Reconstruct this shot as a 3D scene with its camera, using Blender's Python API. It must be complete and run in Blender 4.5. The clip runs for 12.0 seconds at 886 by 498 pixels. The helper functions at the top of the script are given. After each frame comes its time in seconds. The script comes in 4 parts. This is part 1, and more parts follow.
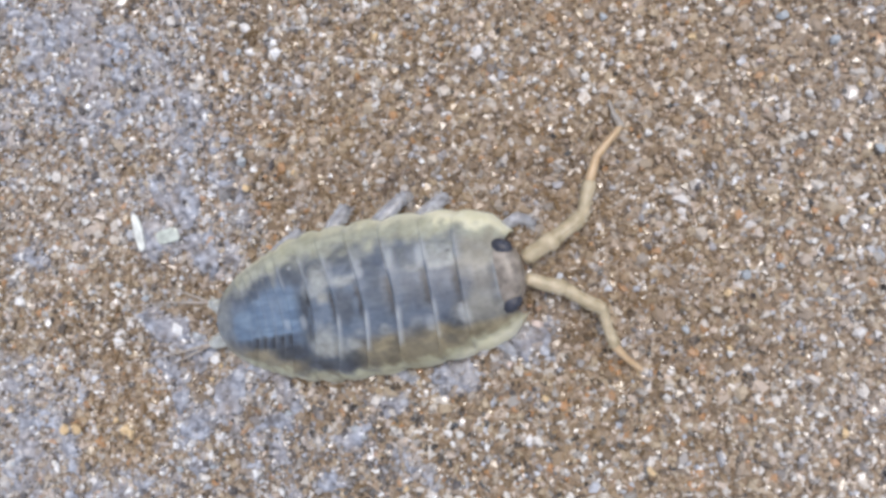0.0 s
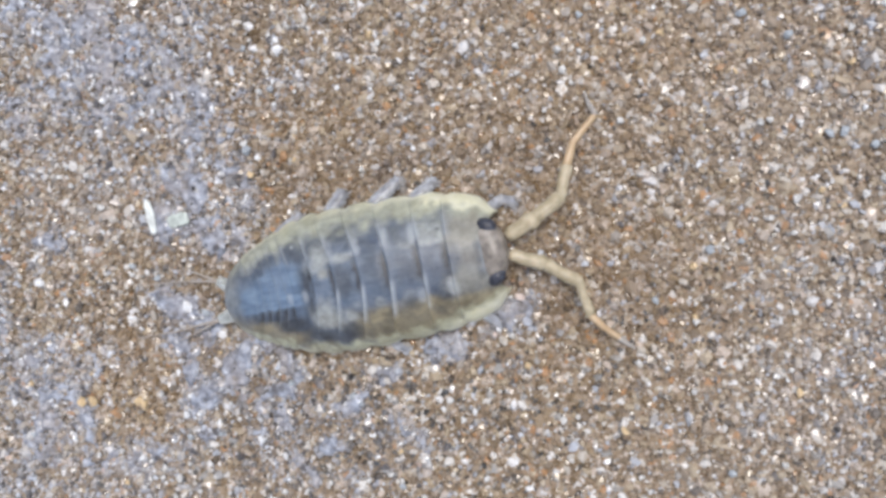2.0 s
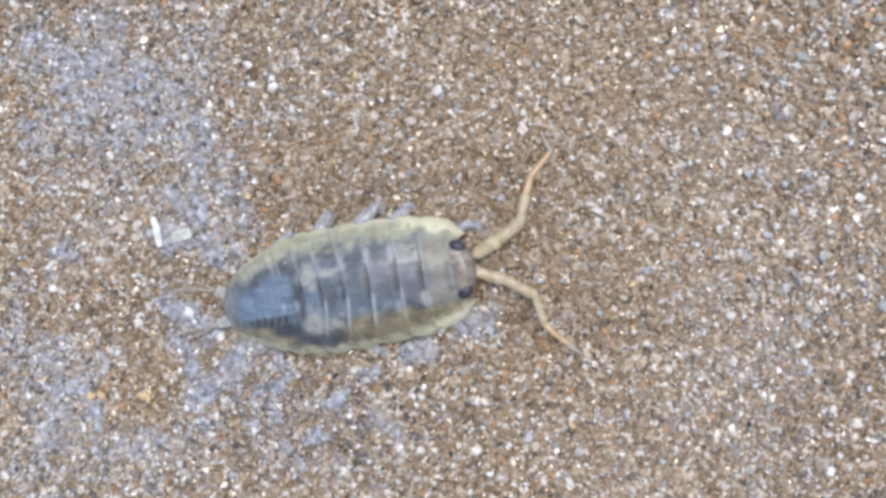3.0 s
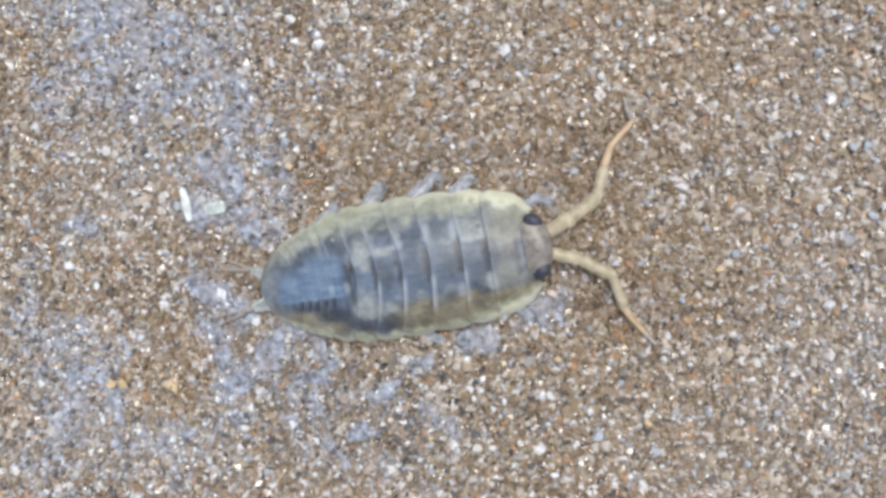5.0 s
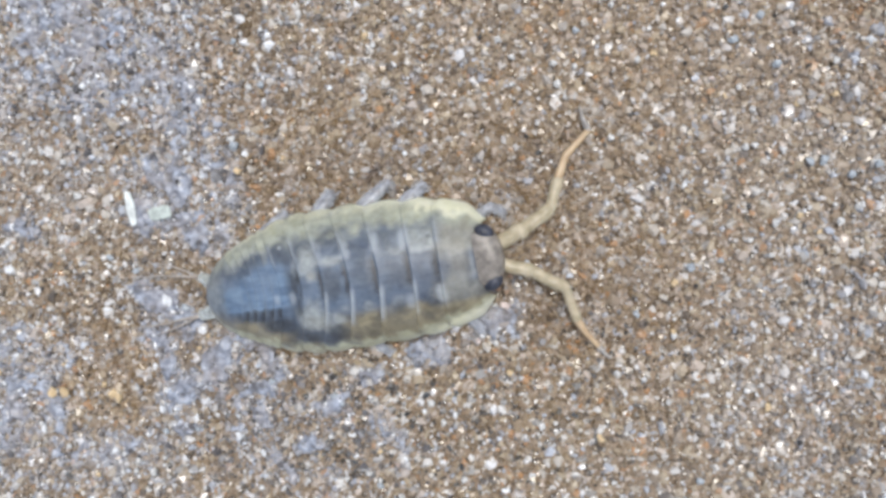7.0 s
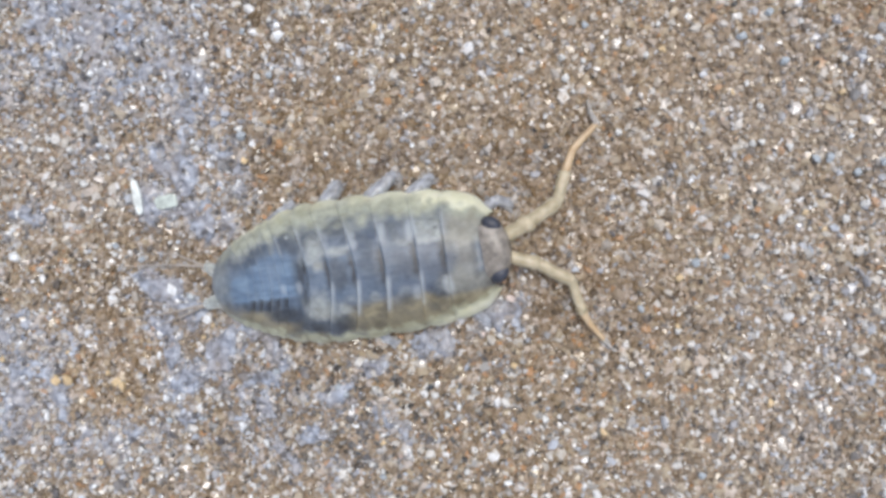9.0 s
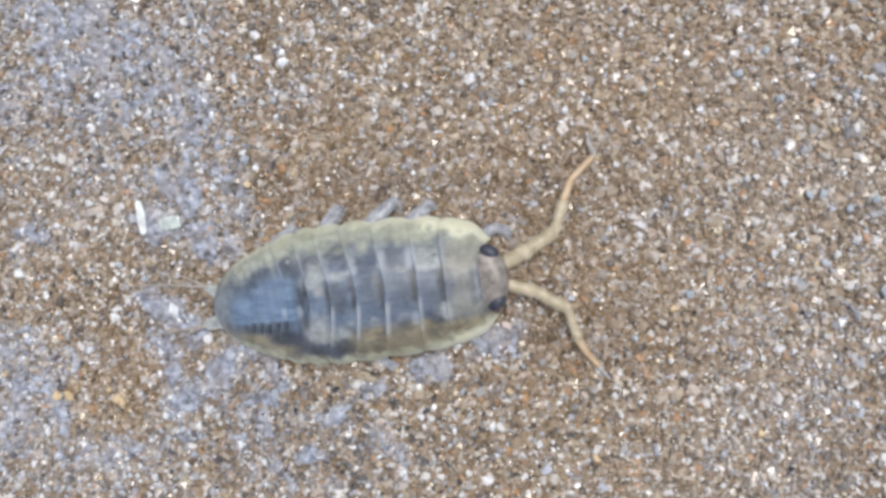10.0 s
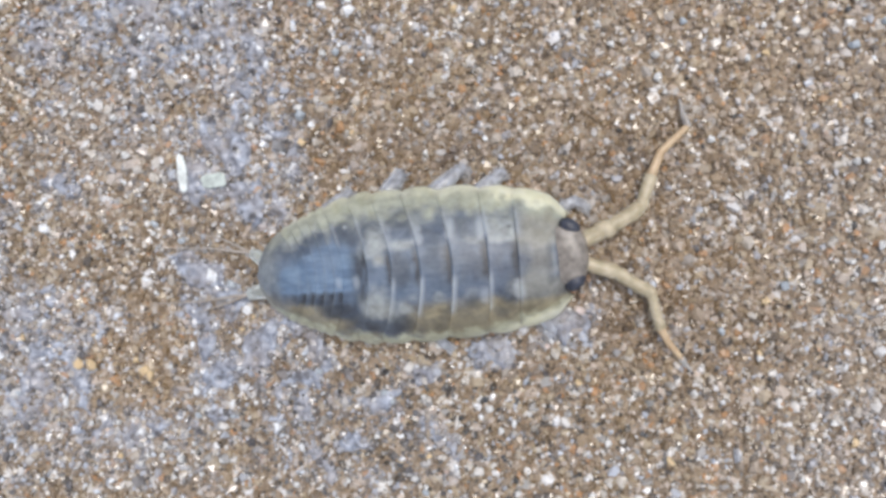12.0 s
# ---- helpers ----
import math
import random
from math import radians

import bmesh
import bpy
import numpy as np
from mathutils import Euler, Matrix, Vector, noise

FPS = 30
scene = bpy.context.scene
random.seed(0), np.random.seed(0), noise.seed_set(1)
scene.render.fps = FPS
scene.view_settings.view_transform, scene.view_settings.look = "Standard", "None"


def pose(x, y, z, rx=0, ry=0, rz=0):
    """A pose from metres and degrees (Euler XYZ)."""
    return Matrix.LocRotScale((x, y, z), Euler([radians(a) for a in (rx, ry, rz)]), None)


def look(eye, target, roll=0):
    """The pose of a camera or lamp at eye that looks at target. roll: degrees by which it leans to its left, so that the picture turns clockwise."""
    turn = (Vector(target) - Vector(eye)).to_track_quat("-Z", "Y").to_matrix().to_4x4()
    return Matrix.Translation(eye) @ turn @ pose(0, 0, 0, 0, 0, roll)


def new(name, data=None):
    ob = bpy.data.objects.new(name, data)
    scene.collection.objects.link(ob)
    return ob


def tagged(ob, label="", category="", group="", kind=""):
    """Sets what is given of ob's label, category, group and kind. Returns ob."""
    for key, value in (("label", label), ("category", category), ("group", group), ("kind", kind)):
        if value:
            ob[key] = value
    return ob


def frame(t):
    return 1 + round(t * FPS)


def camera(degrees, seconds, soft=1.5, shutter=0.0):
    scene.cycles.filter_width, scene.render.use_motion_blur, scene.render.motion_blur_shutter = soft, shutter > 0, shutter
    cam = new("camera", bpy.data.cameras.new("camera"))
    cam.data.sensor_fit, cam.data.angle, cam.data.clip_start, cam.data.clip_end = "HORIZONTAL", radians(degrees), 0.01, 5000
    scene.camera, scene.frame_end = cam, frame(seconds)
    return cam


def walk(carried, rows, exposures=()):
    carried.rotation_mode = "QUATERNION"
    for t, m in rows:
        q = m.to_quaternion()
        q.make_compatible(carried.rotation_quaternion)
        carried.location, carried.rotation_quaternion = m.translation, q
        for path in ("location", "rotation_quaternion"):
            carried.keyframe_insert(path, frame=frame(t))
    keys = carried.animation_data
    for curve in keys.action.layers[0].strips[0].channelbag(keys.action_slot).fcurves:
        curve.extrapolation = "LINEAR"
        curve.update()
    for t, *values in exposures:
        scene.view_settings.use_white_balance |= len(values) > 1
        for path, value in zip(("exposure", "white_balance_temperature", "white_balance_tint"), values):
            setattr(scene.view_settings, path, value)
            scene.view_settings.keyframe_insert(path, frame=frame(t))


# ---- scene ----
cam = camera(60, 12.0, soft=3.45)
PATH = [
    (0.0, pose(0.006524, 0.002509, 0.031711, -3.16, 12.14, -1.65)),
    (0.1, pose(0.006153, 0.001993, 0.031907, -3.24, 12.12, -1.53)),
    (0.2, pose(0.006169, 0.001588, 0.031987, -3.41, 11.88, -1.55)),
    (0.3, pose(0.006719, 0.001691, 0.032010, -3.70, 11.70, -1.69)),
    (0.4, pose(0.006994, 0.001624, 0.032094, -3.61, 11.72, -1.43)),
    (0.5, pose(0.006394, 0.001780, 0.032616, -3.57, 11.10, -1.05)),
    (0.6, pose(0.006623, 0.002275, 0.032493, -3.56, 11.26, -1.27)),
    (0.7, pose(0.007380, 0.001837, 0.032137, -3.78, 11.53, -1.42)),
    (0.8, pose(0.007791, 0.001447, 0.032260, -3.79, 11.33, -1.34)),
    (0.9, pose(0.007629, 0.001829, 0.032627, -3.58, 11.20, -1.20)),
    (1.0, pose(0.007506, 0.001843, 0.032720, -3.46, 11.10, -1.09)),
    (1.1, pose(0.007424, 0.002294, 0.032857, -3.86, 11.28, -1.51)),
    (1.2, pose(0.007528, 0.003164, 0.033383, -3.58, 11.37, -1.50)),
    (1.3, pose(0.008347, 0.003120, 0.033268, -3.52, 11.37, -1.52)),
    (1.4, pose(0.008440, 0.002627, 0.033171, -3.74, 11.73, -1.86)),
    (1.5, pose(0.008322, 0.002207, 0.033221, -3.55, 11.81, -1.97)),
    (1.6, pose(0.008346, 0.002291, 0.033130, -3.67, 11.56, -1.98)),
    (1.7, pose(0.008350, 0.002163, 0.033014, -3.64, 11.55, -1.98)),
    (1.8, pose(0.008327, 0.002357, 0.033106, -3.82, 11.57, -2.19)),
    (1.9, pose(0.007975, 0.002440, 0.033407, -3.55, 11.70, -2.13)),
    (2.0, pose(0.007294, 0.001837, 0.034422, -3.40, 11.73, -2.01)),
    (2.1, pose(0.007579, 0.001173, 0.035910, -3.69, 11.79, -2.21)),
    (2.2, pose(0.008170, 0.001240, 0.037154, -4.04, 11.61, -2.26)),
    (2.3, pose(0.008174, 0.002528, 0.038876, -4.17, 11.03, -2.16)),
    (2.4, pose(0.008754, 0.003548, 0.039550, -4.02, 10.87, -2.01)),
    (2.5, pose(0.009390, 0.004248, 0.039588, -4.15, 10.68, -1.82)),
    (2.6, pose(0.009537, 0.004570, 0.039373, -4.00, 10.60, -1.79)),
    (2.7, pose(0.008517, 0.003396, 0.039655, -3.72, 10.35, -1.33)),
    (4.3, pose(0.007676, 0.003519, 0.037000, -5.04, 8.73, -0.60)),
    (4.4, pose(0.007392, 0.003896, 0.037048, -4.52, 8.62, -0.24)),
    (4.5, pose(0.006887, 0.003718, 0.036970, -4.57, 8.55, -0.16)),
    (4.6, pose(0.006165, 0.003723, 0.036977, -4.69, 8.72, -0.39)),
    (4.7, pose(0.005807, 0.004110, 0.036969, -4.61, 8.73, -0.28)),
    (4.8, pose(0.005518, 0.003559, 0.036556, -4.64, 8.93, -0.19)),
    (4.9, pose(0.004855, 0.002812, 0.036216, -4.91, 8.99, -0.29)),
    (5.0, pose(0.004115, 0.002975, 0.036128, -5.01, 8.99, -0.26)),
    (5.1, pose(0.004072, 0.003157, 0.036062, -5.00, 8.85, -0.21)),
    (5.2, pose(0.005179, 0.003111, 0.035843, -5.01, 8.74, -0.18)),
    (5.3, pose(0.005675, 0.003989, 0.036079, -5.19, 8.68, -0.30)),
    (5.4, pose(0.005838, 0.004045, 0.036302, -4.82, 8.70, 0.05)),
    (5.5, pose(0.005909, 0.003453, 0.036231, -4.92, 8.47, 0.19)),
    (5.6, pose(0.006453, 0.003399, 0.035852, -5.03, 8.42, 0.15)),
    (5.7, pose(0.006745, 0.003194, 0.035653, -5.03, 8.59, 0.10)),
    (5.8, pose(0.006945, 0.003335, 0.036009, -5.08, 8.22, 0.31)),
    (5.9, pose(0.007138, 0.003883, 0.036250, -4.87, 8.11, 0.40)),
    (6.0, pose(0.007038, 0.003842, 0.035988, -5.03, 8.33, 0.14)),
    (6.1, pose(0.006640, 0.003128, 0.035563, -5.02, 8.50, 0.14)),
    (6.2, pose(0.006329, 0.002632, 0.035269, -5.19, 8.19, 0.26)),
    (6.3, pose(0.006344, 0.002235, 0.034807, -5.12, 8.03, 0.43)),
    (6.4, pose(0.005659, 0.002372, 0.034608, -5.36, 8.10, 0.25)),
    (6.5, pose(0.004729, 0.002830, 0.034777, -5.19, 8.01, 0.56)),
    (6.6, pose(0.004875, 0.003351, 0.034734, -5.16, 7.93, 0.51)),
    (6.7, pose(0.005165, 0.003471, 0.034673, -5.36, 7.96, 0.43)),
    (6.8, pose(0.005167, 0.003774, 0.034976, -5.01, 7.82, 0.70)),
    (6.9, pose(0.005399, 0.003736, 0.034872, -5.09, 7.88, 0.65)),
    (7.0, pose(0.005457, 0.003522, 0.034956, -5.18, 7.85, 0.56)),
    (7.1, pose(0.004961, 0.003333, 0.035060, -4.93, 7.85, 0.74)),
    (7.2, pose(0.004779, 0.003430, 0.035014, -4.89, 7.95, 0.51)),
    (8.8, pose(0.005862, 0.003023, 0.034790, -5.23, 7.40, 1.26)),
    (8.9, pose(0.005948, 0.003271, 0.034793, -5.28, 7.41, 1.33)),
    (9.0, pose(0.005008, 0.003248, 0.035123, -5.20, 7.61, 1.36)),
    (9.1, pose(0.004194, 0.003144, 0.035367, -5.33, 7.67, 1.32)),
    (9.2, pose(0.004359, 0.003133, 0.035198, -5.47, 7.56, 1.27)),
    (9.3, pose(0.004831, 0.003302, 0.035157, -5.50, 7.58, 1.31)),
    (9.4, pose(0.005204, 0.002672, 0.035166, -5.38, 7.68, 1.41)),
    (9.5, pose(0.006206, 0.001390, 0.035048, -5.33, 7.55, 1.72)),
    (9.6, pose(0.007003, 0.000663, 0.034739, -5.51, 7.23, 1.90)),
    (9.7, pose(0.007279, 0.001446, 0.034412, -5.73, 7.41, 1.52)),
    (9.8, pose(0.005900, 0.002590, 0.035144, -4.71, 7.36, 2.28)),
    (9.9, pose(0.005340, 0.003078, 0.035191, -4.38, 7.38, 2.67)),
    (10.0, pose(0.005048, 0.004403, 0.035605, -4.87, 7.63, 2.39)),
    (10.1, pose(0.006123, 0.005771, 0.035915, -4.65, 7.57, 2.75)),
    (10.2, pose(0.006354, 0.006133, 0.035941, -4.24, 7.75, 3.19)),
    (10.3, pose(0.006074, 0.005158, 0.036057, -3.91, 7.83, 3.75)),
    (10.4, pose(0.006514, 0.004087, 0.035412, -4.18, 7.54, 4.00)),
    (10.5, pose(0.006043, 0.003618, 0.035504, -4.24, 7.59, 4.21)),
    (10.6, pose(0.005550, 0.003378, 0.035775, -3.95, 7.46, 4.96)),
    (10.7, pose(0.005407, 0.003521, 0.035719, -3.97, 7.38, 5.34)),
    (10.8, pose(0.005083, 0.003727, 0.035496, -4.04, 7.51, 5.31)),
    (10.9, pose(0.004928, 0.003650, 0.035188, -3.98, 7.44, 5.55)),
    (11.0, pose(0.004910, 0.003147, 0.034847, -3.70, 7.36, 5.84)),
    (11.1, pose(0.004217, 0.003073, 0.034701, -3.93, 7.54, 5.61)),
    (11.2, pose(0.003361, 0.002881, 0.034705, -3.83, 7.46, 5.78)),
    (11.3, pose(0.002939, 0.003191, 0.034589, -3.83, 7.35, 5.96)),
    (11.4, pose(0.002414, 0.003816, 0.034259, -3.83, 7.51, 5.78)),
    (11.5, pose(0.002243, 0.003640, 0.033862, -3.79, 7.61, 5.79)),
    (11.6, pose(0.003129, 0.003123, 0.033408, -4.06, 7.71, 5.57)),
    (11.7, pose(0.003458, 0.003165, 0.033421, -4.02, 7.51, 5.66)),
    (11.8, pose(0.002888, 0.002908, 0.033288, -3.92, 7.53, 5.80)),
    (11.9, pose(0.002008, 0.002712, 0.033073, -4.17, 7.77, 5.42)),
    (12.0, pose(0.001731, 0.002601, 0.032975, -4.21, 7.73, 5.40)),
]
# exposure and tint drift a little: seconds, stops, kelvin, tint
DRIFT = [(0.0, 0.07, 6600, 12.8), (1.7, 0.08, 6580, 11.8), (2.5, 0.18, 6550, 11.8), (4.5, 0.15, 6500, 9.6), (6.0, 0.12, 6480, 9), (9.0, 0.13, 6500, 10), (12.0, 0.11, 6550, 10.8)]
walk(cam, PATH, DRIFT)

# ---- light: bright overcast sky, weak wide sun ----
world = bpy.data.worlds.new("sky")
scene.world = world
world.use_nodes = True
wn = world.node_tree
sky = wn.nodes.new("ShaderNodeTexSky")
sky.sky_type, sky.sun_disc = "NISHITA", False
sky.sun_elevation, sky.sun_rotation = radians(71), radians(29)
wn.nodes["Background"].inputs["Strength"].default_value = 0.15
veil = wn.nodes.new("ShaderNodeHueSaturation")
veil.inputs["Saturation"].default_value = 0.55
wn.links.new(sky.outputs["Color"], veil.inputs["Color"])
wn.links.new(veil.outputs["Color"], wn.nodes["Background"].inputs["Color"])
sun_data = bpy.data.lights.new("sun", "SUN")
sun_data.energy, sun_data.angle, sun_data.color = 2.1, radians(30), (1.0, 0.96, 0.89)
sun = new("sun", sun_data)
sun.matrix_world = look((0.01, 0.018, 0.06), (0, 0, 0))

MM = 0.001


# ---- materials ----
def node_material(name):
    mat = bpy.data.materials.new(name)
    mat.use_nodes = True
    nt = mat.node_tree
    return mat, nt, nt.nodes["Principled BSDF"]


def add(nt, kind, **values):
    n = nt.nodes.new(kind)
    for key, value in values.items():
        n.inputs[key].default_value = value
    return n


def ramp(nt, stops, source, hard=False):
    n = nt.nodes.new("ShaderNodeValToRGB")
    if hard:
        n.color_ramp.interpolation = "CONSTANT"
    els = n.color_ramp.elements
    while len(els) < len(stops):
        els.new(0.5)
    for e, (p, c) in zip(els, stops):
        e.position, e.color = p, (*c, 1)
    nt.links.new(source, n.inputs["Fac"])
    return n.outputs["Color"]


def mixed(nt, fac, a, b):
    n = nt.nodes.new("ShaderNodeMix")
    n.data_type = "RGBA"
    for value, socket in ((fac, n.inputs[0]), (a, n.inputs[6]), (b, n.inputs[7])):
        if isinstance(value, (float, int)):
            socket.default_value = value
        elif isinstance(value, tuple):
            socket.default_value = (*value, 1)
        else:
            nt.links.new(value, socket)
    return n.outputs[2]


def noise_of(nt, scale, detail=3, rough=0.55, vector=None):
    n = add(nt, "ShaderNodeTexNoise", Scale=scale, Detail=detail, Roughness=rough)
    if vector is None:
        vector = nt.nodes.new("ShaderNodeTexCoord").outputs["Object"]
    nt.links.new(vector, n.inputs["Vector"])
    return n.outputs["Fac"]


def bumped(nt, bsdf, height, strength, distance):
    b = add(nt, "ShaderNodeBump", Strength=strength, Distance=distance)
    nt.links.new(height, b.inputs["Height"])
    nt.links.new(b.outputs["Normal"], bsdf.inputs["Normal"])


def ground_material():
    mat, nt, p = node_material("wet_sand_bed")
    speck = noise_of(nt, 2600, 4)
    broad = noise_of(nt, 60, 4)
    base = ramp(nt, [(0.3, (0.12, 0.088, 0.06)), (0.5, (0.3, 0.232, 0.167)), (0.68, (0.5, 0.425, 0.35))], speck)
    tone = mixed(nt, ramp(nt, [(0.4, (0, 0, 0)), (0.7, (0.6, 0.6, 0.6))], broad), base, (0.3, 0.2, 0.12))
    nt.links.new(tone, p.inputs["Base Color"])
    p.inputs["Roughness"].default_value = 0.45
    bumped(nt, p, speck, 0.8, 0.0002)
    return mat


GRAIN_TONES = [
    (0.0, (0.05, 0.042, 0.035)), (0.075, (0.175, 0.12, 0.065)), (0.2, (0.32, 0.235, 0.145)), (0.36, (0.47, 0.385, 0.27)),
    (0.5, (0.225, 0.17, 0.115)), (0.62, (0.59, 0.495, 0.415)), (0.72, (0.37, 0.365, 0.355)), (0.79, (0.65, 0.61, 0.55)),
    (0.852, (0.5, 0.27, 0.12)), (0.885, (0.77, 0.75, 0.72)), (0.94, (0.46, 0.5, 0.57)), (0.965, (0.87, 0.87, 0.88))]


def grain_material():
    mat, nt, p = node_material("sand_grain_mix")
    geo = nt.nodes.new("ShaderNodeNewGeometry")
    tone = ramp(nt, GRAIN_TONES, geo.outputs["Random Per Island"], hard=True)
    mottle = noise_of(nt, 4200, 3)
    tone = mixed(nt, ramp(nt, [(0.35, (0, 0, 0)), (0.7, (0.4, 0.4, 0.4))], mottle), tone, (0.32, 0.24, 0.165))
    silt = nt.nodes.new("ShaderNodeAttribute")
    silt.attribute_name = "silt"
    for field, colour in (("umber", (0.16, 0.1, 0.055)), ("warm_pale", (0.55, 0.5, 0.46)), ("rusty", (0.42, 0.27, 0.13)), ("mineral", (0.043, 0.047, 0.05))):
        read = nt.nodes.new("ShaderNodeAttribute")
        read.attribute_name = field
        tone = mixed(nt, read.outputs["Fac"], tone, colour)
    tone = mixed(nt, silt.outputs["Fac"], tone, (0.49, 0.495, 0.535))
    nt.links.new(tone, p.inputs["Base Color"])
    p.inputs["Roughness"].default_value = 0.22
    p.inputs["Coat Weight"].default_value = 0.9
    p.inputs["Coat Roughness"].default_value = 0.15
    bumped(nt, p, noise_of(nt, 9000, 2), 0.35, 0.00005)
    return mat


def silt_material():
    mat, nt, p = node_material("pale_silt_film")
    fine = noise_of(nt, 2300, 5, 0.6)
    broad = noise_of(nt, 500, 3)
    tone = ramp(nt, [(0.34, (0.11, 0.108, 0.118)), (0.49, (0.28, 0.302, 0.365)), (0.66, (0.5, 0.54, 0.63))], fine)
    tone = mixed(nt, ramp(nt, [(0.4, (0, 0, 0)), (0.65, (0.5, 0.5, 0.5))], broad), tone, (0.34, 0.28, 0.24))
    nt.links.new(tone, p.inputs["Base Color"])
    p.inputs["Roughness"].default_value = 0.4
    p.inputs["Coat Weight"].default_value = 0.4
    bumped(nt, p, fine, 0.9, 0.00015)
    return mat


def crumb_material():
    mat, nt, p = node_material("pale_silt_crumb")
    geo = nt.nodes.new("ShaderNodeNewGeometry")
    tone = ramp(nt, [(0.0, (0.08, 0.08, 0.09)), (0.2, (0.27, 0.265, 0.27)), (0.42, (0.4, 0.405, 0.44)), (0.66, (0.49, 0.525, 0.6)), (0.8, (0.66, 0.71, 0.79)), (0.87, (0.88, 0.9, 0.92))], geo.outputs["Random Per Island"], hard=True)
    fine = noise_of(nt, 8000, 3)
    nt.links.new(mixed(nt, ramp(nt, [(0.4, (0, 0, 0)), (0.7, (0.4, 0.4, 0.4))], fine), tone, (0.36, 0.3, 0.26)), p.inputs["Base Color"])
    p.inputs["Roughness"].default_value = 0.35
    p.inputs["Coat Weight"].default_value = 0.6
    bumped(nt, p, fine, 0.5, 0.00005)
    return mat


def plain_grain(name, colour, rough=0.3):
    mat, nt, p = node_material(name)
    m = noise_of(nt, 3500, 3)
    dim = tuple(c * 0.62 for c in colour)
    nt.links.new(ramp(nt, [(0.35, dim), (0.6, colour)], m), p.inputs["Base Color"])
    p.inputs["Roughness"].default_value = rough
    p.inputs["Coat Weight"].default_value = 0.4
    bumped(nt, p, m, 0.4, 0.00006)
    return mat


def shell_material():
    """Pigment of the back with painted sky sheen and overlap shade, from the plates' own attributes: pale, brown, dark,
    blue and rim are patches, rear marks the hind edges.
    """
    mat, nt, p = node_material("slater_shell")

    def read(name):
        n = nt.nodes.new("ShaderNodeAttribute")
        n.attribute_name = name
        return n.outputs["Fac"]

    fine = noise_of(nt, 2400, 4, 0.6)
    patch = noise_of(nt, 1100, 5, 0.68)
    tone = ramp(nt, [(0.34, (0.038, 0.049, 0.073)), (0.5, (0.07, 0.092, 0.138)), (0.66, (0.13, 0.158, 0.208))], patch)
    tone = mixed(nt, ramp(nt, [(0.4, (0, 0, 0)), (0.75, (0.3, 0.3, 0.3))], fine), tone, (0.2, 0.222, 0.245))
    streak_map = add(nt, "ShaderNodeMapping", Scale=(420, 2900, 2900))
    nt.links.new(nt.nodes.new("ShaderNodeTexCoord").outputs["Object"], streak_map.inputs["Vector"])
    streak = noise_of(nt, 1.0, 3, 0.6, streak_map.outputs["Vector"])
    tone = mixed(nt, ramp(nt, [(0.42, (0, 0, 0)), (0.7, (0.26, 0.26, 0.26))], streak), tone, (0.21, 0.235, 0.26))
    tone = mixed(nt, read("brown"), tone, ramp(nt, [(0.35, (0.17, 0.14, 0.08)), (0.6, (0.36, 0.305, 0.185))], patch))
    # sky reflection put into the colour as a blue patch
    tone = mixed(nt, read("sky_sheen"), tone, ramp(nt, [(0.35, (0.12, 0.195, 0.31)), (0.65, (0.225, 0.335, 0.475))], streak))
    tone = mixed(nt, read("pale"), tone, ramp(nt, [(0.36, (0.26, 0.272, 0.255)), (0.6, (0.41, 0.435, 0.43))], fine))
    # dark pigment, and the shade painted in below overlapping plate edges
    tone = mixed(nt, read("dark_and_shade"), tone, ramp(nt, [(0.35, (0.02, 0.024, 0.032)), (0.65, (0.055, 0.06, 0.072))], fine))
    tone = mixed(nt, read("rim"), tone, ramp(nt, [(0.33, (0.44, 0.435, 0.295)), (0.62, (0.6, 0.61, 0.455))], fine))
    tone = mixed(nt, read("cream"), tone, ramp(nt, [(0.35, (0.77, 0.74, 0.5)), (0.6, (0.9, 0.87, 0.68))], patch))
    tone = mixed(nt, read("rear"), tone, (0.56, 0.6, 0.63))
    nt.links.new(tone, p.inputs["Base Color"])
    p.inputs["Roughness"].default_value = 0.5
    p.inputs["Coat Weight"].default_value = 0.25
    p.inputs["Coat Roughness"].default_value = 0.35
    p.inputs["Subsurface Weight"].default_value = 0.18
    p.inputs["Subsurface Radius"].default_value = (0.0005, 0.0004, 0.0003)
    p.inputs["Subsurface Scale"].default_value = 1.0
    bumped(nt, p, mixed(nt, 0.5, fine, streak), 0.4, 0.00006)
    return mat


def skin_material(name, low, high, rough=0.4, scale=1800, clear=0.0):
    mat, nt, p = node_material(name)
    m = noise_of(nt, scale, 4)
    nt.links.new(ramp(nt, [(0.3, low), (0.68, high)], m), p.inputs["Base Color"])
    p.inputs["Roughness"].default_value = rough
    p.inputs["Transmission Weight"].default_value = clear
    p.inputs["Subsurface Weight"].default_value = 0.2
    p.inputs["Subsurface Radius"].default_value = (0.0005, 0.0004, 0.0003)
    p.inputs["Subsurface Scale"].default_value = 1.0
    bumped(nt, p, m, 0.3, 0.00005)
    return mat


M_BED, M_GRAIN, M_SILT, M_SHELL = ground_material(), grain_material(), silt_material(), shell_material()
M_CRUMB = crumb_material()
M_WHITE = plain_grain("white_quartz", (0.84, 0.83, 0.81), 0.2)
M_ORANGE = plain_grain("orange_quartz", (0.84, 0.63, 0.37))
M_BLUE = plain_grain("bluish_quartz", (0.5, 0.55, 0.6))
M_PINK = plain_grain("pinkish_quartz", (0.84, 0.7, 0.64), 0.25)
M_DARK = plain_grain("dark_mineral", (0.04, 0.035, 0.035))
M_CHIP = plain_grain("shell_white", (0.86, 0.9, 0.87), 0.35)
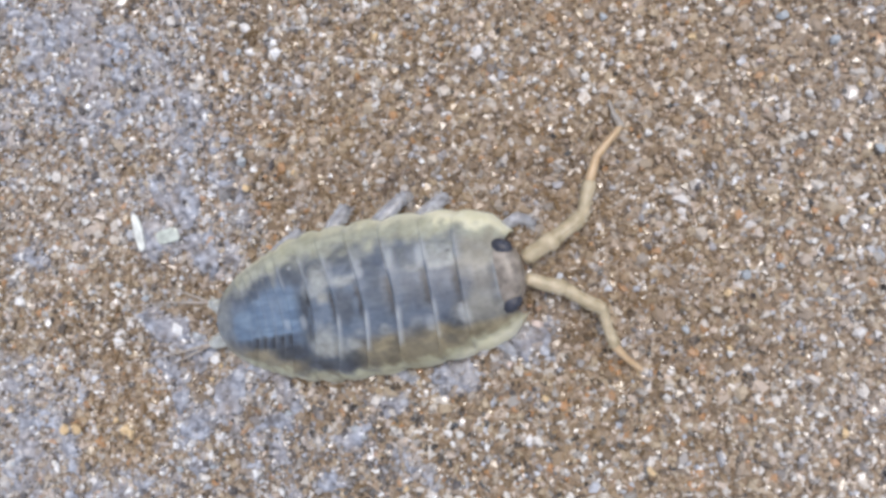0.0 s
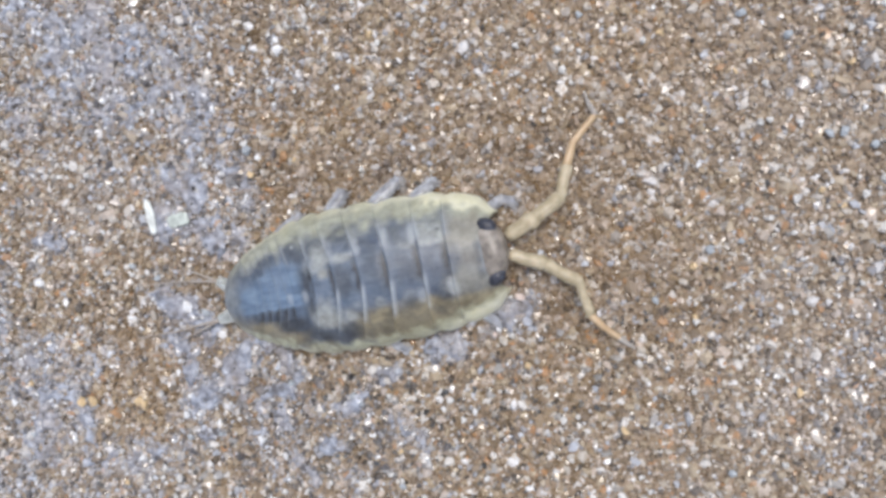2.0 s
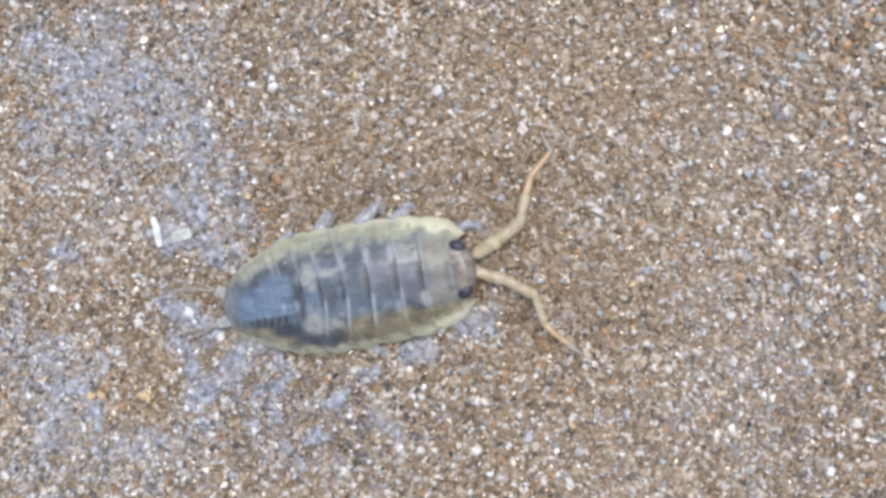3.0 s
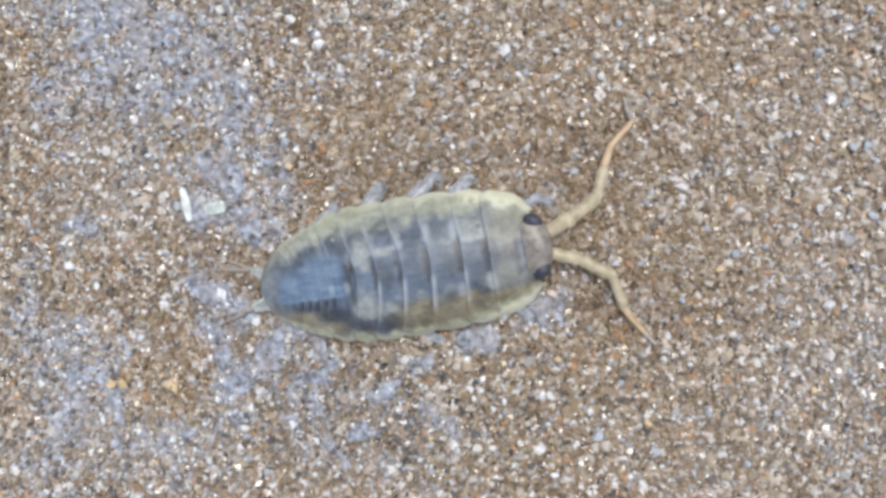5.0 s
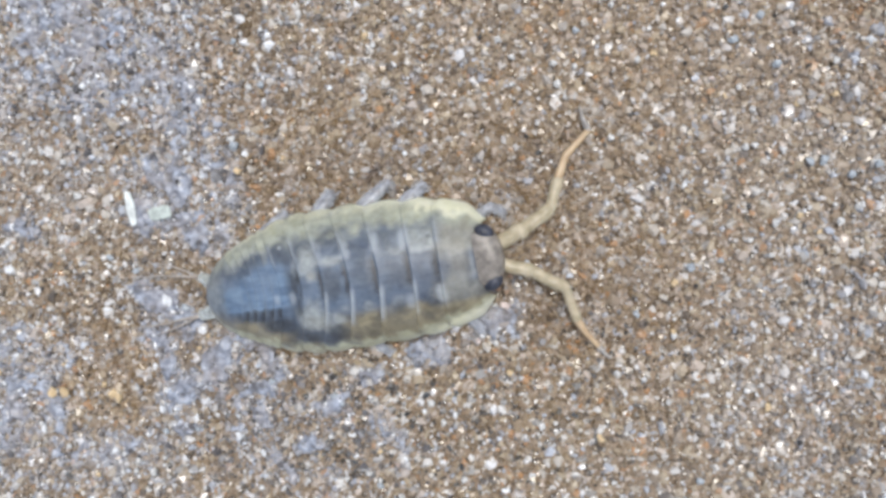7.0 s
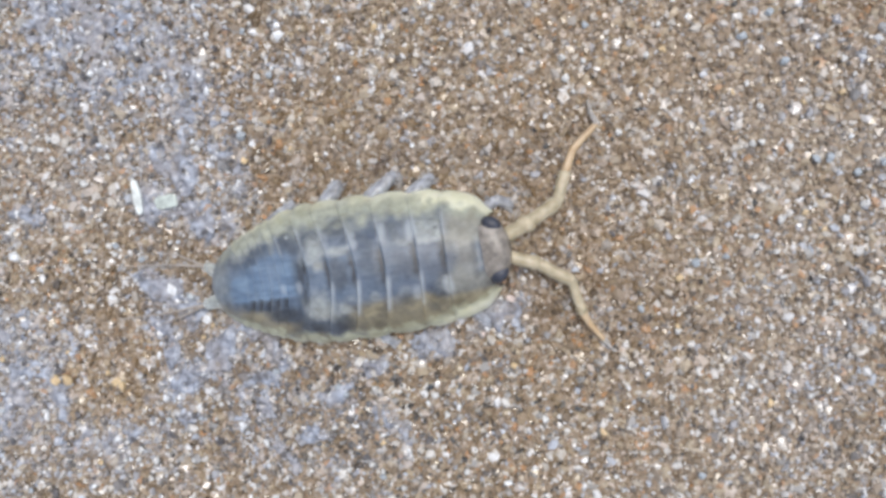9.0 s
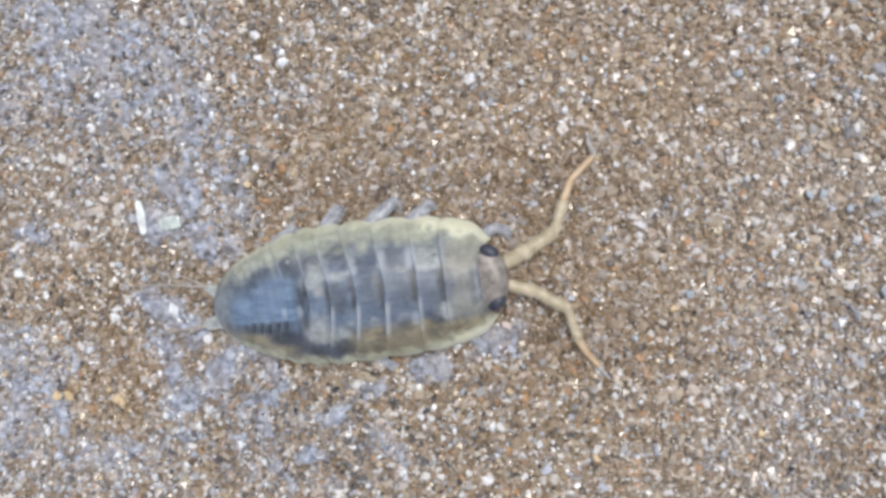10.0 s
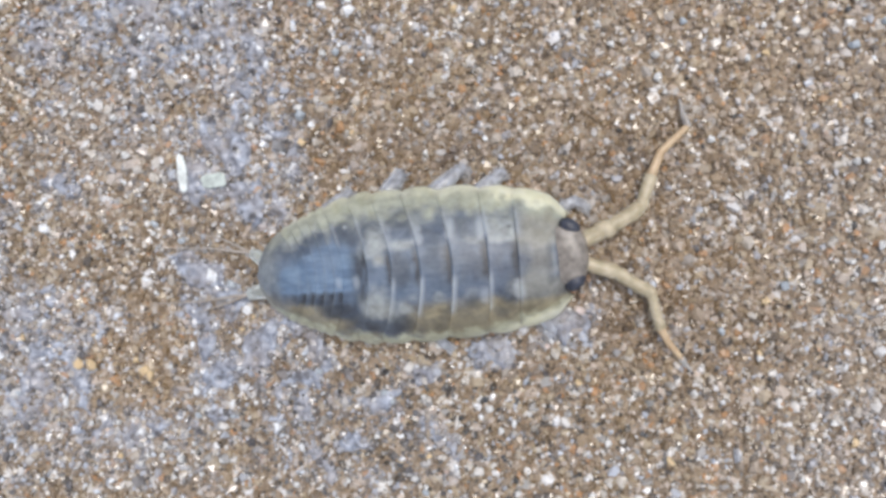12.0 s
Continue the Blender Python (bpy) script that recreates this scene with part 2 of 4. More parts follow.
M_FLAKE = plain_grain("shell_greenish", (0.62, 0.68, 0.63), 0.4)
M_HEAD = skin_material("head_skin", (0.115, 0.1, 0.088), (0.39, 0.35, 0.31), 0.35, 1700)
M_EYE = skin_material("eye_dark", (0.02, 0.023, 0.036), (0.065, 0.072, 0.1), 0.45, 3500)
M_ANT = skin_material("antenna_skin", (0.34, 0.285, 0.18), (0.58, 0.5, 0.365), 0.42, 1900)
M_ANT_END = skin_material("antenna_end_skin", (0.45, 0.31, 0.18), (0.62, 0.47, 0.31), 0.42, 1900)
M_TIP = skin_material("flagellum_skin", (0.42, 0.37, 0.33), (0.66, 0.62, 0.58), 0.4, clear=0.4)
M_LEG = skin_material("leg_skin", (0.2, 0.2, 0.22), (0.56, 0.58, 0.64), 0.3, 3600, clear=0.35)
M_SPINE = skin_material("leg_bristle", (0.3, 0.3, 0.32), (0.62, 0.62, 0.64), 0.3, 3600, clear=0.3)
M_TAIL = skin_material("tail_limb_skin", (0.34, 0.35, 0.31), (0.6, 0.62, 0.58), 0.3, 2600, clear=0.45)
M_RAMUS = skin_material("tail_thread_skin", (0.4, 0.32, 0.25), (0.55, 0.48, 0.42), 0.4, clear=0.4)


# ---- mesh helpers (millimetres in, metres out) ----
def mesh_of(name, verts, faces, material, smooth=True):
    me = bpy.data.meshes.new(name)
    me.from_pydata([tuple(c * MM for c in v) for v in verts], [], faces)
    me.materials.append(material)
    me.polygons.foreach_set("use_smooth", [smooth] * len(me.polygons))
    me.update()
    return me


def part(name, me, parent, label=""):
    ob = new(name, me)
    ob.parent = parent
    return tagged(ob, label) if label else ob


def floats(me, name, values):
    me.attributes.new(name, "FLOAT", "POINT").data.foreach_set("value", np.asarray(values, np.float32))


def loft(rings):
    """Closed tube through rings of equally many points, capped."""
    n = len(rings[0])
    verts = [p for r in rings for p in r]
    faces = []
    for a in range(len(rings) - 1):
        for b in range(n):
            c = (b + 1) % n
            faces.append((a * n + b, a * n + c, (a + 1) * n + c, (a + 1) * n + b))
    faces.append(tuple(range(n - 1, -1, -1)))
    faces.append(tuple(range((len(rings) - 1) * n, len(rings) * n)))
    return verts, faces


def limb(points, radii, sides=10, flat=1.0, steps=5):
    """A rounded, tapering, jointed limb along points; flat squeezes it in height."""
    line, rad = [], []
    for i in range(len(points) - 1):
        a, b = Vector(points[i]), Vector(points[i + 1])
        for k in range(steps):
            f = k / steps
            line.append(a.lerp(b, f))
            rad.append(radii[i] + (radii[i + 1] - radii[i]) * f)
    line.append(Vector(points[-1]))
    rad.append(radii[-1])
    first, last = line[1] - line[0], line[-1] - line[-2]
    line = [line[0] - first.normalized() * rad[0] * 0.5] + line + [line[-1] + last.normalized() * rad[-1] * 0.6]
    rad = [rad[0] * 0.6] + rad + [rad[-1] * 0.35]
    rings = []
    for i, p in enumerate(line):
        d = (line[min(i + 1, len(line) - 1)] - line[max(i - 1, 0)]).normalized()
        side = d.cross(Vector((0, 0, 1))).normalized()
        up = side.cross(d)
        rings.append([tuple(p + side * rad[i] * math.cos(t) + up * rad[i] * flat * math.sin(t))
                      for t in (2 * math.pi * k / sides for k in range(sides))])
    return loft(rings)


def joined(*pieces):
    verts, faces = [], []
    for v, f in pieces:
        o = len(verts)
        verts += v
        faces += [tuple(i + o for i in q) for q in f]
    return verts, faces


# ---- the sand ----
rng = np.random.default_rng(7)


def value_noise(x, y, size, seed):
    """Smooth noise, 0..1, with cells of that size in mm."""
    g = np.random.default_rng(seed).random((128, 128))
    c, s = math.cos(seed * 1.7), math.sin(seed * 1.7)
    u, v = (x * c + y * s) / size + 50, (y * c - x * s) / size + 50
    i, j = np.floor(u).astype(int), np.floor(v).astype(int)
    fu, fv = u - i, v - j
    fu, fv = fu * fu * (3 - 2 * fu), fv * fv * (3 - 2 * fv)
    a, b = g[i % 128, j % 128], g[(i + 1) % 128, j % 128]
    c, d = g[i % 128, (j + 1) % 128], g[(i + 1) % 128, (j + 1) % 128]
    return (a * (1 - fu) + b * fu) * (1 - fv) + (c * (1 - fu) + d * fu) * fv


# pale silt, a thin veil and thick strands: centre x, y, half widths, turn in degrees, strength
VEIL = [(-17, 9.5, 7, 6, 0, 0.85), (-12.5, 7.0, 4.2, 5, 10, 0.75), (-11.5, 3.2, 2.4, 2.6, 0, 0.75), (-22, -8, 3.5, 6, 0, 0.85), (-17, -11, 5, 2.5, 0, 0.6), (-21, 0.5, 2.2, 1.5, 0, 0.6), (-8, 9, 4, 3, 20, 0.35), (-6, -10, 6, 3, 0, 0.5),
        (19, -6, 5, 7, 0, 0.34), (19, 7, 4, 4, 0, 0.28), (-10.5, -6.5, 4, 3, 20, 0.4)]
SILT_TAIL = [(-13.8, 1.5, 0.9, 1.0, 0, 1.0), (-11.9, 1.3, 1.6, 0.9, -20, 1.15), (-10.4, 0.6, 1.0, 0.8, -20, 1.1), (-12.0, 3.3, 0.7, 1.4, 10, 1.0), (-13.2, 3.9, 0.9, 1.0, 0, 0.85), (-13.5, -2.6, 1.3, 0.9, -30, 1.0),
             (-12.5, -3.6, 1.0, 0.9, 0, 1.05), (-13.5, -4.4, 0.7, 0.9, 0, 0.85), (-13.1, -5.8, 0.6, 1.2, 0, 0.95), (-12.7, -7.6, 1.0, 0.8, 20, 1.0), (-11.7, -6.8, 1.0, 0.8, 40, 1.1), (-10.6, -5.3, 0.9, 0.8, 40, 1.1),
             (-9.2, -4.5, 1.0, 0.8, 20, 1.05), (-11.6, -8.6, 0.5, 0.9, 10, 0.9), (-20.7, 0.8, 1.2, 0.9, 10, 0.85), (-18.9, -8.8, 0.7, 1.2, 10, 0.95)]
SILT_FLANK = [(-7.6, -5.2, 0.55, 1.0, 10, 1.1), (-7.9, -6.7, 0.9, 0.7, 0, 1.1), (-8.9, -7.2, 0.8, 0.7, 0, 0.95), (-7.9, -8.6, 0.9, 1.0, 0, 0.8), (-7.3, -10.6, 0.5, 1.2, 5, 0.9), (-3.1, -5.9, 0.6, 1.0, -20, 1.0),
              (-4.7, -6.9, 0.9, 0.6, 20, 1.05), (-5.2, -9.2, 0.65, 0.6, 0, 0.68), (0.2, -4.4, 1.0, 0.7, 20, 0.95), (3.0, -3.2, 1.2, 0.8, 20, 0.9), (-2.0, -8.6, 1.2, 1.2, 0, 0.5)]
# darker umber sand; pale warm-grey sand; rust-stained sand; sand rich in dark grains
UMBER = [(3.0, 3.4, 5.5, 2.4, 10, 0.85), (-3.0, 3.8, 6.0, 2.0, 10, 0.8), (6.0, -1.0, 4.5, 3.0, 0, 0.65), (-13.5, -3.5, 3.0, 2.0, 0, 0.6), (-12.6, 0.1, 2.6, 0.5, -10, 0.95), (-12.2, -6.0, 0.7, 0.5, 0, 0.9), (-11.2, -4.6, 0.5, 0.7, 0, 0.9), (-9.2, -6.1, 0.8, 0.5, 0, 0.9), (-15.5, -5.0, 2.5, 2.5, 0, 0.5), (0.5, -4.4, 3.0, 0.9, 12, 0.5), (-6.3, -6.3, 0.8, 1.2, 10, 0.8), (-5.8, -8.2, 1.2, 0.6, 0, 0.6), (-9.2, -9.6, 1.0, 1.0, 0, 0.6), (-3.6, -7.9, 0.9, 0.8, 0, 0.5)]
WARM_PALE = [(15.5, -6.0, 4.0, 7.0, 0, 0.75), (15.5, 6.5, 4.0, 5.0, 20, 0.8), (15.0, 0.5, 2.5, 5.0, 0, 0.5), (20.0, 1.0, 4.0, 8.0, 0, 0.45), (-19.0, 3.0, 3.5, 2.5, 0, 0.9), (14.0, 8.0, 6.0, 5.0, 0, 0.5), (-16.0, -11.0, 4.0, 2.0, 0, 0.5), (12.0, -10.5, 4.0, 2.5, 0, 0.5), (6.0, 11.0, 5.0, 2.5, 0, 0.3)]
RUSTY = [(9.0, 8.5, 10.0, 5.0, 0, 0.8), (5.0, 1.0, 6.0, 3.0, 0, 0.7), (-16.0, -6.5, 3.5, 2.5, 0, 0.8), (-6.0, 6.5, 6.0, 2.5, 0, 0.6), (10.0, -3.5, 4.0, 2.0, 0, 0.5)]
# dark grains; near the silt they also stand for small shadows between grains
PEPPER = [(-6.0, -8.5, 4.5, 3.2, 0, 1.0), (0.5, -8.0, 5.0, 2.6, 0, 0.6), (-11.0, -6.5, 3.5, 2.5, 0, 0.6), (-9.5, -10.5, 3.5, 1.8, 0, 0.6), (6.0, -7.0, 3.0, 2.0, 0, 0.35), (9.0, -4.5, 3.5, 2.0, 0, 0.3)]


def field_of(spots, x, y, seed, sway=1.6):
    """Soft, uneven patches, 0..1."""
    x, y = x + sway * (value_noise(x, y, 2.2, seed) - 0.5), y + sway * (value_noise(x, y, 2.2, seed + 1) - 0.5)
    field = np.zeros_like(x)
    for cx, cy, rx, ry, turn, s in spots:
        c, n = math.cos(radians(turn)), math.sin(radians(turn))
        u, v = ((x - cx) * c + (y - cy) * n) / rx, (-(x - cx) * n + (y - cy) * c) / ry
        field = np.maximum(field, s * np.exp(-0.9 * (u * u + v * v) ** 1.3))
    return field


def silt_at(x, y):
    """How thick the silt lies; below about 0.1 there is none."""
    veil = field_of(VEIL, x, y, 91, 4.0)
    veil = np.maximum(veil, 0.25 * value_noise(x, y, 3.5, 9) * np.interp(x, [0, 5], [1.0, 0.35]))
    dust = 0.5 * value_noise(x, y, 0.7, 157) + 0.5 * value_noise(x, y, 0.3, 757)
    x, y = x + 0.9 * (value_noise(x, y, 1.1, 41) - 0.5), y + 0.9 * (value_noise(x, y, 1.1, 42) - 0.5)
    thick = field_of(SILT_TAIL + SILT_FLANK, x, y, 43, 1.0)
    rough = 0.36 * value_noise(x, y, 1.1, 157) + 0.38 * value_noise(x, y, 0.55, 457) + 0.26 * value_noise(x, y, 0.26, 757)
    strand = (1 - np.abs(2 * value_noise(x * 1.5 + 0.5 * y, y * 0.55, 0.75, 333) - 1)) ** 3
    thick = thick + (0.4 * strand - 0.1) * np.clip(thick * 1.6, 0, 1)
    return np.maximum(0.9 * veil - 0.1 + (dust - 0.5) * 0.9, thick * 1.05 - 0.04 + (rough - 0.5) * 1.2)


def lie(x, y):
    """Height of the sand's surface, in mm."""
    return 0.35 * (value_noise(x, y, 6.0, 11) - 0.5) + 0.22 * (value_noise(x, y, 1.8, 12) - 0.5)


def ground_sheet():
    """One sheet to the horizon, finely shaped where the slater sits."""
    far = np.array([0.2, 1, 5, 25, 150]) * 1000
    xs = np.concatenate([-far[::-1], np.arange(-34, 30, 0.13), far])
    ys = np.concatenate([-far[::-1], np.arange(-22, 24, 0.13), far])
    x, y = np.meshgrid(xs, ys)
    near = (np.abs(x) < 40) & (np.abs(y) < 40)
    fine = 0.16 * (value_noise(x, y, 0.26, 31) - 0.5) + 0.1 * (value_noise(x, y, 0.14, 32) - 0.5)
    z = np.where(near, lie(x, y) - 0.06 + fine, -0.06)
    w, h = len(xs), len(ys)
    r, c = np.meshgrid(np.arange(h - 1), np.arange(w - 1), indexing="ij")
    quads = np.stack([r * w + c, r * w + c + 1, (r + 1) * w + c + 1, (r + 1) * w + c], -1).reshape(-1, 4)
    me = bpy.data.meshes.new("ground")
    me.vertices.add(w * h)
    me.vertices.foreach_set("co", (np.stack([x, y, z], -1) * MM).astype(np.float32).ravel())
    me.loops.add(quads.size)
    me.loops.foreach_set("vertex_index", quads.astype(np.int32).ravel())
    me.polygons.add(len(quads))
    me.polygons.foreach_set("loop_start", np.arange(0, quads.size, 4, dtype=np.int32))
    me.polygons.foreach_set("use_smooth", np.ones(len(quads), bool))
    me.materials.append(M_BED)
    me.update()
    tagged(new("ground", me), "wet brown beach sand reaching to the horizon", "ground", kind="structure")


ground_sheet()


def icosahedron():
    g = (1 + 5 ** 0.5) / 2
    v = np.array([(-1, g, 0), (1, g, 0), (-1, -g, 0), (1, -g, 0), (0, -1, g), (0, 1, g), (0, -1, -g), (0, 1, -g),
                  (g, 0, -1), (g, 0, 1), (-g, 0, -1), (-g, 0, 1)], float)
    v /= np.linalg.norm(v[0])
    f = [(a, b, c) for a in range(12) for b in range(a + 1, 12) for c in range(b + 1, 12)
         if max(np.linalg.norm(v[a] - v[b]), np.linalg.norm(v[b] - v[c]), np.linalg.norm(v[a] - v[c])) < 1.1]
    f = [t if np.dot(np.cross(v[t[1]] - v[t[0]], v[t[2]] - v[t[0]]), v[t[0]]) > 0 else (t[0], t[2], t[1]) for t in f]
    return v, np.array(f)


ICO_V, ICO_F = icosahedron()


def turns(n):
    q = rng.normal(size=(n, 4))
    q /= np.linalg.norm(q, axis=1, keepdims=True)
    w, x, y, z = q.T
    return np.stack([np.stack([1 - 2 * (y * y + z * z), 2 * (x * y - z * w), 2 * (x * z + y * w)], -1),
                     np.stack([2 * (x * y + z * w), 1 - 2 * (x * x + z * z), 2 * (y * z - x * w)], -1),
                     np.stack([2 * (x * z - y * w), 2 * (y * z + x * w), 1 - 2 * (x * x + y * y)], -1)], -2)


def grain_bed(name, centres, diameters, material):
    """Many angular grains as one mesh."""
    n = len(centres)
    knobs = ICO_V[None] * rng.uniform(0.55, 1.3, (n, 12, 1))
    stretch = rng.uniform(0.55, 1.4, (n, 1, 3))
    v = np.einsum("nij,nkj->nki", turns(n), knobs * stretch) * diameters[:, None, None] / 2 + centres[:, None]
    f = ICO_F[None] + 12 * np.arange(n)[:, None, None]
    me = bpy.data.meshes.new(name)
    me.vertices.add(12 * n)
    me.vertices.foreach_set("co", (v * MM).astype(np.float32).ravel())
    me.loops.add(60 * n)
    me.loops.foreach_set("vertex_index", f.astype(np.int32).ravel())
    me.polygons.add(20 * n)
    me.polygons.foreach_set("loop_start", np.arange(0, 60 * n, 3, dtype=np.int32))
    me.polygons.foreach_set("use_smooth", np.zeros(20 * n, bool))
    me.materials.append(material)
    cover = np.clip((silt_at(centres[:, 0], centres[:, 1]) - 0.07) * 1.3, 0, 0.68)
    floats(me, "silt", np.repeat(cover * rng.uniform(0.2, 1, n), 12))
    x, y = centres[:, 0], centres[:, 1]
    floats(me, "umber", np.repeat(0.62 * field_of(UMBER, x, y, 61) * rng.uniform(0.35, 1, n), 12))
    floats(me, "warm_pale", np.repeat(0.5 * field_of(WARM_PALE, x, y, 71) * rng.uniform(0.2, 1, n), 12))
    floats(me, "rusty", np.repeat(0.42 * field_of(RUSTY, x, y, 101) * rng.uniform(0.1, 1, n), 12))
    # dark mineral grains, thickened to stand for shadowed gaps as well
    dark = (rng.random(n) < 0.018 + 0.45 * field_of(PEPPER, x, y, 81)) & (diameters < 0.4)
    floats(me, "mineral", np.repeat(np.where(dark, rng.uniform(0.6, 0.95, n), 0), 12))
    me.update()
    me.validate()
    return new(name, me)


def scatter(x0, x1, y0, y1, gap, layer, size):
    xs, ys = np.meshgrid(np.arange(x0, x1, gap), np.arange(y0, y1, gap))
    x = xs.ravel() + rng.uniform(-0.55, 0.55, xs.size) * gap
    y = ys.ravel() + rng.uniform(-0.55, 0.55, xs.size) * gap
    d = np.clip(size * np.exp(rng.normal(0, 0.28, x.size)), 0.1, 0.56)
    z = lie(x, y) + layer + rng.uniform(-0.07, 0.07, x.size)
    return np.stack([x, y, z], -1), d


under, under_d = scatter(-29, 25, -17, 18, 0.3, -0.13, 0.4)
over, over_d = scatter(-29, 25, -17, 18, 0.36, -0.05, 0.32)
grit, grit_d = scatter(-29, 25, -17, 18, 0.23, 0.03, 0.17)
bed = grain_bed("sand_grains", np.concatenate([under, over, grit]), np.concatenate([under_d, over_d, grit_d]), M_GRAIN)
tagged(bed, "damp mixed brown, tan and white sand grains", "sand", kind="stuff")


def silt_film():
    step = 0.11
    xs, ys = np.arange(-30, 26, step), np.arange(-17, 19, step)
    x, y = np.meshgrid(xs, ys)
    m = silt_at(x, y)
    z = lie(x, y) - 0.13 + 0.62 * np.clip(m - 0.3, 0, 0.55) + 0.3 * (value_noise(x, y, 0.3, 21) - 0.5) + 0.12 * (value_noise(x, y, 0.15, 22) - 0.5)
    patchy = np.minimum(m, 0.75) - 0.7 * (value_noise(x, y, 0.5, 23) - 0.4) - 0.3 * (value_noise(x, y, 0.27, 24) - 0.5)
    keep = np.minimum(np.minimum(patchy[:-1, :-1], patchy[1:, 1:]), np.minimum(patchy[:-1, 1:], patchy[1:, :-1])) > 0.32
    r, c = np.nonzero(keep)
    w = len(xs)
    quads = np.stack([r * w + c, r * w + c + 1, (r + 1) * w + c + 1, (r + 1) * w + c], -1)
    used, back = np.unique(quads, return_inverse=True)
    v = np.stack([x.ravel()[used], y.ravel()[used], z.ravel()[used]], -1)
    me = mesh_of("silt_film", v.tolist(), back.reshape(-1, 4).tolist(), M_SILT)
    tagged(new("silt_film", me), "pale lilac-grey wet silt film between the sand grains", "silt", kind="stuff")


silt_film()


def silt_crumbs():
    """Loose pale crumbs where the silt lies."""
    c, d = scatter(-29, 25, -17, 18, 0.17, 0.05, 0.19)
    d *= rng.choice([0.7, 1.0, 1.6], len(d), p=[0.35, 0.5, 0.15])
    m = silt_at(c[:, 0], c[:, 1])
    keep = rng.random(len(c)) < np.clip((m - 0.12) * 1.1, 0, 0.55)
    ob = grain_bed("silt_crumbs", c[keep], d[keep], M_CRUMB)
    tagged(ob, "loose pale lilac-grey silt crumbs on the wet sand", "silt", kind="stuff")


silt_crumbs()


# ---- grains and chips that stand out ----
def big_grain_mesh(seed, material):
    r = random.Random(seed)
    bm = bmesh.new()
    bmesh.ops.create_icosphere(bm, subdivisions=2, radius=0.5)
    sx, sy, sz = r.uniform(0.85, 1.2), r.uniform(0.75, 1.0), r.uniform(0.6, 0.8)
    for v in bm.verts:
        n = noise.noise(v.co * 2.2 + Vector((seed * 3.7, 1, 2)))
        k = 1 + 0.55 * n
        v.co = Vector((v.co.x * sx * k, v.co.y * sy * k, v.co.z * sz * k))
    cut = [(Vector((r.uniform(-1, 1), r.uniform(-1, 1), r.uniform(-0.3, 1))).normalized(), r.uniform(0.22, 0.36)) for _ in range(6)]
    for d, far in cut:
        for v in bm.verts:
            over = v.co.dot(d) - far
            if over > 0:
                v.co -= d * over
    me = bpy.data.meshes.new("sand_grain")
    bm.to_mesh(me)
    bm.free()
    me.materials.append(material)
    return me


def place_grains(spots, material, label, seed, size=0.85):
    shapes = [big_grain_mesh(seed + k, material) for k in range(4)]
    r = random.Random(seed)
    for k, (x, y, d) in enumerate(spots):
        ob = tagged(new("sand_grain", shapes[k % 4]), label, "sand grain", "larger sand grains")
        z = float(lie(np.array([x]), np.array([y]))[0]) + 0.24
        ob.matrix_world = pose(x * MM, y * MM, z * MM, r.uniform(-20, 20), r.uniform(-20, 20), r.uniform(0, 360)) @ Matrix.Scale(size * d * MM, 4)


# x, y and size, in mm
WHITE_0 = [(-19.82, -9.09, 0.40), (-19.59, 4.12, 0.40), (-19.24, 4.68, 0.31), (-19.14, -3.17, 0.31), (-18.97, 3.68, 0.46), (-18.32, -10.17, 0.31), (-18.10, 4.13, 0.46), (-17.46, 2.45, 0.51), (-17.37, 8.80, 0.31), (-16.94, -9.95, 0.34), (-16.29, 0.49, 0.29), (-16.16, 3.83, 0.37), (-15.80, -0.89, 0.43), (-15.62, -11.71, 0.40), (-15.53, -3.65, 0.40), (-15.35, -11.23, 0.34), (-15.30, -10.35, 0.40), (-14.65, -11.10, 0.34), (-14.57, -7.00, 0.34), (-14.48, -10.67, 0.40), (-14.48, 8.70, 0.31), (-13.97, 5.85, 0.29), (-13.97, -12.09, 0.34), (-13.78, -11.14, 0.49), (-13.59, 7.51, 0.37), (-13.13, -10.41, 0.31), (-12.71, -11.83, 0.37), (-12.11, -3.09, 0.31), (-11.97, -3.60, 0.34), (-11.94, 3.14, 0.31)]
WHITE_1 = [(-11.82, -11.02, 0.37), (-11.45, 4.34, 0.46), (-11.01, -11.78, 0.34), (-10.55, -8.83, 0.29), (-10.30, -8.08, 0.34), (-9.36, 5.22, 0.49), (-8.95, 10.16, 0.29), (-8.49, 7.72, 0.43), (-8.12, -11.60, 0.43), (-7.92, 10.27, 0.34), (-6.98, -11.53, 0.37), (-6.92, 10.62, 0.37), (-6.67, 7.53, 0.31), (-5.73, -11.11, 0.34), (-4.59, -8.87, 0.43), (-3.89, -11.00, 0.43), (-3.78, 11.46, 0.34), (-3.64, 3.80, 0.34), (-2.81, -10.58, 0.46), (-2.71, -6.82, 0.34), (-2.62, 9.52, 0.43), (-2.31, -4.52, 0.29), (-2.24, -10.90, 0.40), (-1.19, -11.61, 0.40), (0.24, -6.95, 0.51), (0.86, -7.86, 0.40), (1.86, -10.56, 0.51), (3.08, 9.69, 0.40), (3.18, -3.96, 0.40), (3.71, 8.96, 0.40)]
